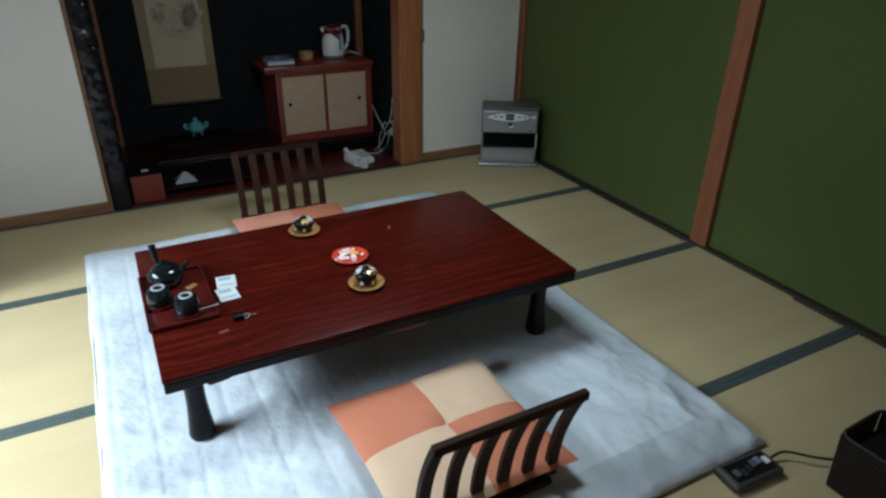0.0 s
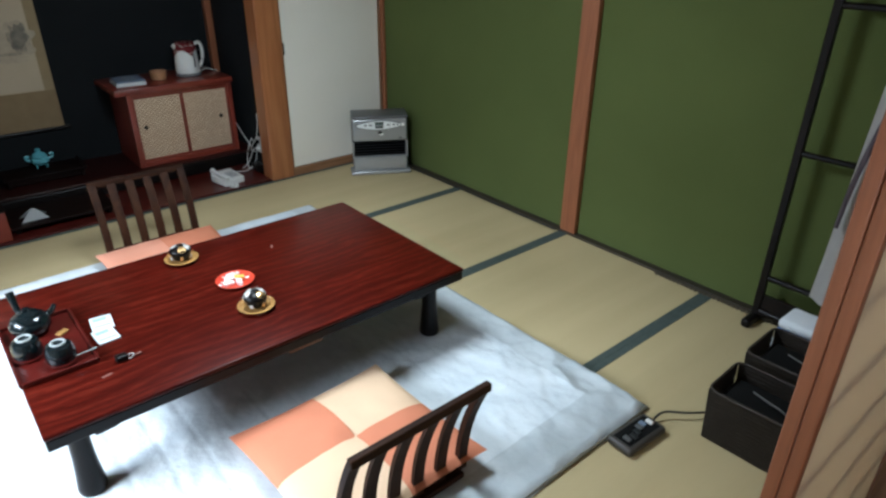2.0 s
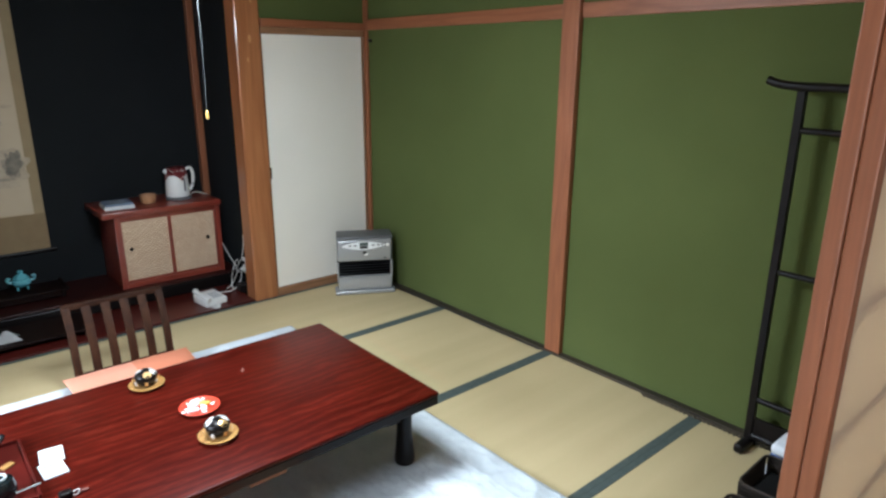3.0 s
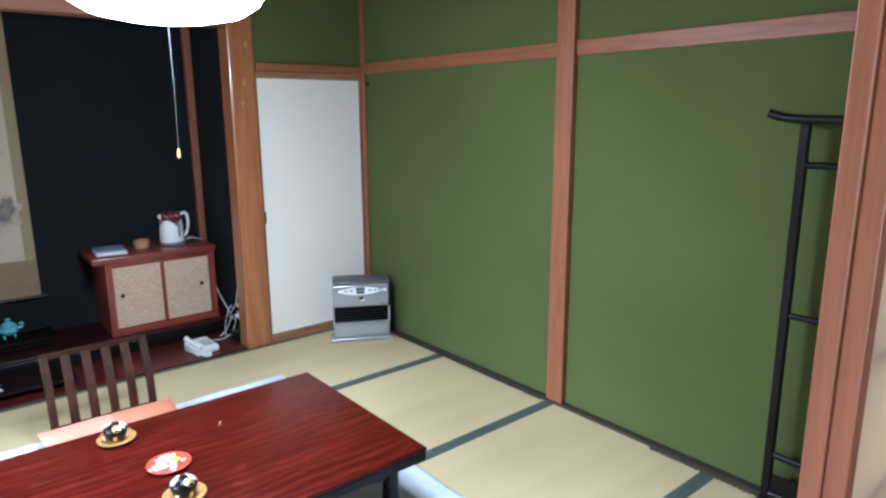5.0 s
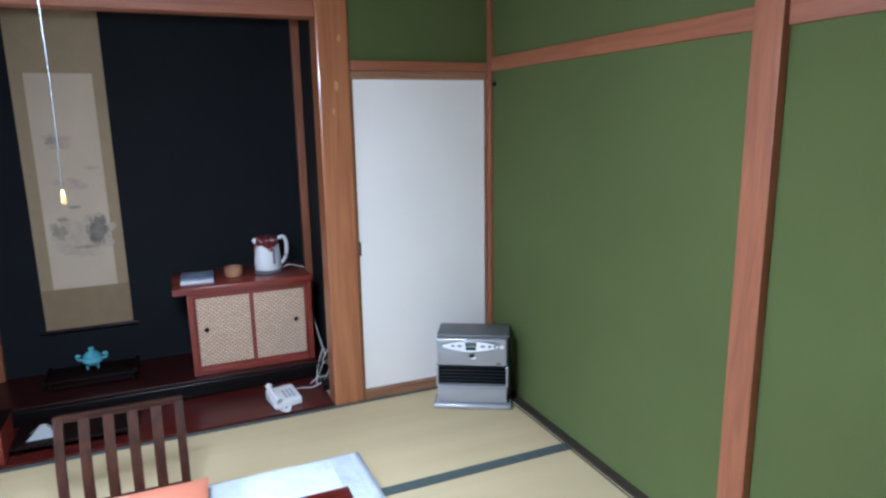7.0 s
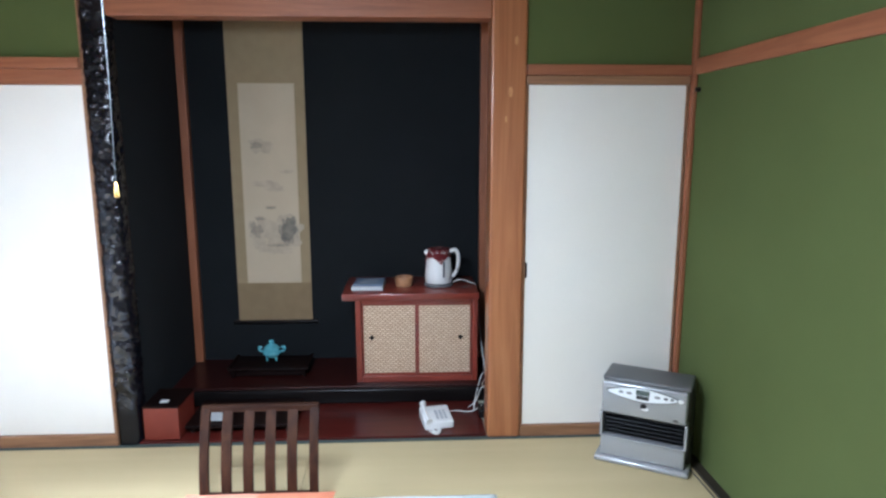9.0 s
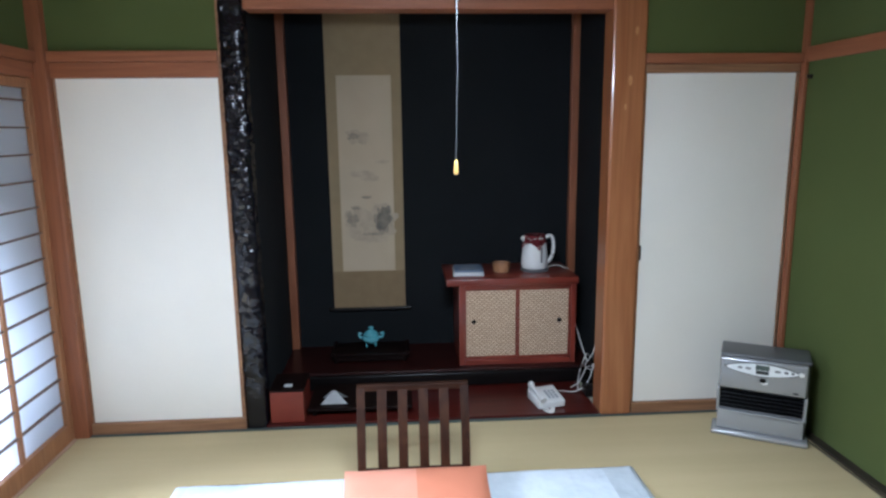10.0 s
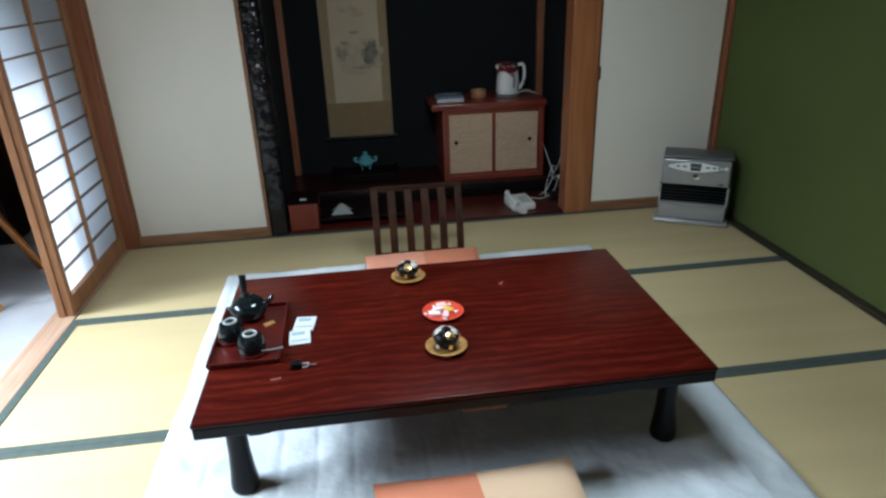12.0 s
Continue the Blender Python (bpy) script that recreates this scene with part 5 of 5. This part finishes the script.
# ---- kimono rack with a hanging robe ----
rack = thing("kimono_rack", pose(-0.160, -3.375, 0.0), "black lacquered kimono rack standing against the green wall", "clothes rack")
for y in (0.265, -0.265):
    part("post", bm_box(-0.016, 0.016, y - 0.016, y + 0.016, 0.03, 1.555, 0.004), M["black"], rack)
    part("foot", bm_box(-0.10, 0.075, y - 0.021, y + 0.021, 0.0, 0.045, 0.014, 3), M["black"], rack, "", True)
for z, r in ((1.405, 0.013), (0.826, 0.013), (0.235, 0.014), (0.060, 0.018)):
    part("cross_bar", bm_tube([(0, -0.2485, z), (0, 0.2485, z)], r, 12), M["black"], rack, "", True)
part("top_bar", bm_tube(curve_points([(0, -0.40, 1.592), (0, -0.30, 1.572), (0, 0, 1.568), (0, 0.30, 1.572), (0, 0.40, 1.592)], 6), 0.017, 14), M["black"], rack, "", True)
part("base_panel", bm_box(-0.006, 0.006, -0.2485, 0.2485, 0.078, 0.150), M["black"], rack)
part("strut", bm_lathe([(0.006, 1.404), (0.012, 1.42), (0.006, 1.44), (0.013, 1.48), (0.006, 1.52), (0.010, 1.54), (0.006, 1.551)], 14, (0, 0.0, 0)), M["black"], rack, "", True)
part("ornament_arm", bm_tube([(-0.012, 0.0, 1.49), (-0.014, 0.05, 1.496)], 0.004, 8), M["black"], rack)

M["robe"] = mat("pale_cotton_robe", (0.62, 0.60, 0.58), (0.52, 0.50, 0.50), rough=0.9, scale=6, fine=200, bump=0.2)
M["robe_trim"] = mat("indigo_brown_trim", (0.10, 0.075, 0.085), (0.06, 0.045, 0.06), rough=0.9, scale=20, fine=200, bump=0.2)
bm = bmesh.new()
rg = []
for j in range(41):
    v = j / 40
    row = []
    for i in range(33):
        u = i / 32
        half = 0.07 + 0.10 * min(1, v / 0.2) + 0.05 * v
        y = -0.12 + (u - 0.5) * 2 * half
        z = 1.40 - 1.16 * v - 0.10 * abs(u - 0.5) * (1 - min(1, v / 0.3))
        x = -0.055 + 0.022 * math.sin(u * 19 + 1.5 * v) * min(1, 0.2 + v) + 0.012 * noise.noise((u * 5, v * 4, 3))
        row.append(bm.verts.new((x, y, z)))
    rg.append(row)
for j in range(40):
    for i in range(32):
        bm.faces.new((rg[j][i], rg[j][i + 1], rg[j + 1][i + 1], rg[j + 1][i]))
bmesh.ops.solidify(bm, geom=bm.faces[:], thickness=0.006)
robe = thing("cotton_robe", pose(-0.160, -3.415, 0.0), "pale cotton robe with a dark sash hanging on the rack", "robe")
part("cloth", bm, M["robe"], robe, "", True)
part("sash", bm_tube(curve_points([(-0.095, -0.02, 1.18), (-0.10, 0.02, 1.0), (-0.098, 0.05, 0.8), (-0.10, 0.062, 0.6)], 6), lambda u: 0.014 - 0.006 * u, 8), M["robe_trim"], robe, "dark indigo sash", True)
part("hanger_hook", bm_tube(curve_points([(-0.045, -0.085, 1.39), (-0.03, -0.085, 1.412), (0.0, -0.085, 1.411), (0.012, -0.085, 1.402)], 4), 0.003, 6), M["black"], robe)

# ---- wicker baskets and towels ----
M["wicker"] = mat("dark_brown_wicker", (0.036, 0.026, 0.018), (0.014, 0.010, 0.007), rough=0.6, scale=12, fine=140, bump=0.5)
M["wicker_rim"] = mat("brown_bamboo_rim", (0.030, 0.019, 0.013), (0.018, 0.012, 0.008), rough=0.5, scale=20, fine=140, bump=0.2)
M["strap"] = mat("grey_bag_strap", (0.12, 0.115, 0.11), (0.08, 0.076, 0.074), rough=0.6, scale=20, fine=140, bump=0.1)
M["bag"] = mat("black_bag_cloth", (0.006, 0.006, 0.006), (0.010, 0.010, 0.010), rough=0.9, scale=8, fine=200, bump=0.3, spec=0.1)


def wicker_basket(m, w, d, h, label):
    t = thing("wicker_basket", m, label, "basket", "wicker baskets")
    bands = 13
    for side, (cx, cy, lx, ly) in enumerate(((0, -d / 2, w, 0), (0, d / 2, w, 0), (-w / 2, 0, 0, d), (w / 2, 0, 0, d))):
        bm = bmesh.new()
        nn = 36
        last = None
        for b in range(bands):
            for z in (h * (b + 0.04) / bands, h * (b + 0.5) / bands, h * (b + 0.96) / bands):
                strip = []
                for i in range(nn + 1):
                    u = i / nn - 0.5
                    f = 0.94 + 0.06 * z / h
                    off = 0.0022 * math.cos(math.pi * (i + b)) * (1 if abs(z * bands / h - b - 0.5) < 0.1 else 0.55)
                    px, py = (cx + u * lx) * f, (cy + u * ly) * f
                    if lx:
                        py += math.copysign(off, cy)
                    else:
                        px += math.copysign(off, cx)
                    strip.append(bm.verts.new((px, py, z)))
                if last:
                    for i in range(nn):
                        bm.faces.new((last[i], last[i + 1], strip[i + 1], strip[i]))
                last = strip
        bmesh.ops.solidify(bm, geom=bm.faces[:], thickness=0.004)
        part("side", bm, M["wicker"], t)
    part("bottom", bm_box(-w * 0.46, w * 0.46, -d * 0.46, d * 0.46, 0.001, 0.008), M["wicker"], t)
    loop = []
    for cx, cy, a0 in ((w / 2 - 0.03, d / 2 - 0.03, 0), (-w / 2 + 0.03, d / 2 - 0.03, 90), (-w / 2 + 0.03, -d / 2 + 0.03, 180), (w / 2 - 0.03, -d / 2 + 0.03, 270)):
        loop += [(cx + 0.033 * math.cos(radians(a0 + k * 18)), cy + 0.033 * math.sin(radians(a0 + k * 18)), h) for k in range(6)]
    part("rim", bm_tube(loop + loop[:1], 0.0048, 8), M["wicker_rim"], t, "", True)
    for x in (-w * 0.3, w * 0.3):
        part("rim_tie", bm_box(x - 0.005, x + 0.005, -d / 2 - 0.011, -d / 2 + 0.004, h - 0.016, h + 0.009, 0.003), M["wicker_rim"], t)
    return t


def bag_in(m, w, d, h):
    t = thing("cloth_bag", m, "black cloth bag lying inside a wicker basket", "bag", "bags in the baskets")
    bm = bm_box(-w / 2, w / 2, -d / 2, d / 2, 0, h, 0.03, 4)
    for v in bm.verts:
        v.co += Vector((0, 0, 0.02 * noise.noise((v.co.x * 14, v.co.y * 14, 2)) if v.co.z > h * 0.5 else 0))
    part("body", bm, M["bag"], t, "", True)
    part("strap", bm_tube(curve_points([(-w * 0.2, -d * 0.42, h), (-w * 0.3, -d * 0.2, h + 0.05), (-w * 0.1, 0.0, h + 0.03), (w * 0.05, d * 0.2, h + 0.02)], 6), 0.0032, 8), M["strap"], t, "grey strap", True)


wicker_basket(pose(-0.955, -3.510, 0.003, 0, 0, 2), 0.23, 0.33, 0.215, "dark brown wicker basket holding a black bag, on tatami")
bag_in(pose(-0.955, -3.510, 0.0125, 0, 0, 2), 0.205, 0.30, 0.165)
wicker_basket(pose(-0.635, -3.49, 0.003, 0, 0, 1), 0.25, 0.33, 0.215, "dark brown wicker basket holding a dark bag, on tatami")
bag_in(pose(-0.635, -3.49, 0.0125, 0, 0, 1), 0.22, 0.30, 0.165)
M["towel"] = mat("white_towelling", (0.74, 0.77, 0.80), (0.64, 0.68, 0.74), rough=0.95, scale=10, fine=160, bump=0.6)
M["towel_blue"] = mat("blue_towel_print", (0.10, 0.20, 0.48), (0.07, 0.15, 0.38), rough=0.95, scale=10, fine=160, bump=0.5)
towels = thing("folded_towels", pose(-0.38, -3.42, 0.002), "pile of folded white and blue towels beside the baskets", "towels")
for i, (mm, w, lab) in enumerate((("towel", 0.20, ""), ("towel", 0.19, ""), ("towel", 0.18, ""), ("towel_blue", 0.16, "blue printed towel"), ("towel", 0.15, ""))):
    part("towel", bm_box(-w / 2, w / 2, -0.13 + 0.006 * i, 0.13 - 0.004 * i, 0.046 * i, 0.046 * i + 0.0455, 0.018, 4), M[mm], towels, lab, True)

# ---- carpet controller, cords ----
ctrl = thing("carpet_controller", pose(-1.260, -3.205, 0.0145, 0, 0, -3), "dark grey carpet heating controller with switches, beside the carpet", "controller")
M["ctrl"] = mat("dark_grey_plastic", (0.055, 0.049, 0.043), (0.038, 0.034, 0.03), rough=0.5, scale=10, fine=200, bump=0.05)
ctrl.scale = (0.93, 0.93, 1)
part("case", bm_box(-0.115, 0.115, -0.064, 0.05, -0.012, 0.020, 0.014, 4), M["ctrl"], ctrl, "", True)
part("face_plate", bm_box(-0.092, 0.092, -0.045, 0.033, 0.0202, 0.0222, 0.001), M["bag"], ctrl)
for x, mm in ((-0.07, "heater_top"), (-0.04, "heater_dark"), (-0.01, "heater_dark"), (0.02, "heater_top"), (0.045, "print"), (0.075, "white")):
    part("switch", bm_box(x - 0.010, x + 0.010, -0.024 + 0.012 * math.sin(40 * x), 0.006 + 0.012 * math.sin(40 * x), 0.0223, 0.030, 0.002), M[mm], ctrl)
wire = part("carpet_cord", bm_tube(curve_points([(-1.15, -3.205, 0.015), (-1.09, -3.215, 0.03), (-1.02, -3.28, 0.03), (-0.90, -3.335, 0.012), (-0.80, -3.34, 0.008), (-0.80, -3.52, 0.008)], 7), 0.0045, 8), M["wire_black"], None, "", True)
under(wire, ctrl)
M["braid"] = mat("braided_brown_cord", (0.085, 0.065, 0.035), (0.02, 0.017, 0.012), rough=0.8, scale=140, fine=300, bump=0.5)
wire = part("braided_rope", bm_tube([(-0.128 + 0.004 * math.sin(i * 1.9), -2.55 - 0.0075 * i, 0.010 + 0.003 * math.sin(i * 2.3)) for i in range(130)], 0.007, 8), M["braid"], None, "", True)
tagged(wire, "dark braided rope lying along the foot of the wall", "rope")
wire = part("heater_cord", bm_tube(curve_points([(-0.16, -0.20, 0.04), (-0.135, -0.30, 0.012), (-0.13, -0.6, 0.012), (-0.128, -1.1, 0.012), (-0.13, -1.5, 0.012), (-0.128, -1.86, 0.012)], 6), 0.0035, 6), M["wire_black"], None, "", True)
under(wire, heater)

# ---- sunroom ----
M["chair_wood"] = wood("honey_chair_wood", (0.62, 0.27, 0.06), (0.45, 0.17, 0.035), "Z", 14, 0.35, 0.2)
M["cushion_dark"] = mat("dark_upholstery", (0.05, 0.065, 0.16), (0.035, 0.045, 0.11), rough=0.85, scale=10, fine=200, bump=0.3)
arm = thing("sunroom_armchair", pose(-4.63, -0.45, -0.012, 0, 0, -90), "honey-coloured wooden armchair with a dark blue cushion on the sunroom carpet", "armchair")
for s in (-1, 1):
    part("front_leg", bm_tube([(s * 0.26, -0.26, 0.0), (s * 0.255, -0.22, 0.55)], lambda u: 0.017 + 0.005 * u, 10), M["chair_wood"], arm, "", True)
    part("back_leg", bm_tube([(s * 0.26, 0.36, 0.0), (s * 0.255, 0.20, 0.36), (s * 0.25, 0.285, 0.84)], lambda u: 0.026, 10), M["chair_wood"], arm, "", True)
    part("arm_rest", bm_box(s * 0.255 - 0.025, s * 0.255 + 0.025, -0.28, 0.22, 0.551, 0.575, 0.008), M["chair_wood"], arm, "", True)
part("seat", bm_box(-0.23, 0.23, -0.24, 0.20, 0.33, 0.43, 0.025, 3), M["cushion_dark"], arm, "dark cushion", True)
bm = bm_box(-0.222, 0.222, -0.035, 0.035, 0.0, 0.32, 0.02, 3)
bmesh.ops.transform(bm, matrix=Matrix.Translation((0, 0.23, 0.42)) @ Matrix.Rotation(radians(-11), 4, "X"), verts=bm.verts)
part("backrest", bm, M["cushion_dark"], arm, "dark cushion", True)
fridge = thing("black_cabinet", pose(-4.86, 0.46, -0.012), "low black cabinet at the end of the sunroom", "cabinet")
part("body", bm_box(-0.25, 0.25, -0.22, 0.22, 0.0, 0.80, 0.012, 2), M["black"], fridge)
part("door", bm_box(-0.235, 0.235, -0.238, -0.2205, 0.02, 0.78, 0.006), M["black"], fridge)
part("handle", bm_box(0.17, 0.19, -0.258, -0.2385, 0.45, 0.65, 0.005), M["heater_top"], fridge)

M["alu"] = mat("bronze_aluminium", (0.12, 0.10, 0.085), (0.10, 0.085, 0.07), rough=0.4, metal=0.6, scale=8, fine=200, bump=0.03)
window = thing("window_1", pose(-5.35, -2.3775, 0.80), "wide aluminium-framed sunroom window", "window", "", "structure")
for z0, z1 in ((0.001, 0.05), (1.45, 1.499)):
    part("window_frame", bm_box(-0.03, 0.03, -1.596, 1.596, z0, z1), M["alu"], window)
for i in range(4):
    y = -1.567 + i * 1.0447
    part("window_stile", bm_box(-0.025, 0.025, y - 0.028, y + 0.028, 0.051, 1.449), M["alu"], window)
for i in range(3):
    y = -1.538 + i * 1.0447
    p = part("pane", bm_box(-0.003, 0.003, y, y + 0.9865, 0.051, 1.449), M["glass"], window)
    p.visible_shadow = False
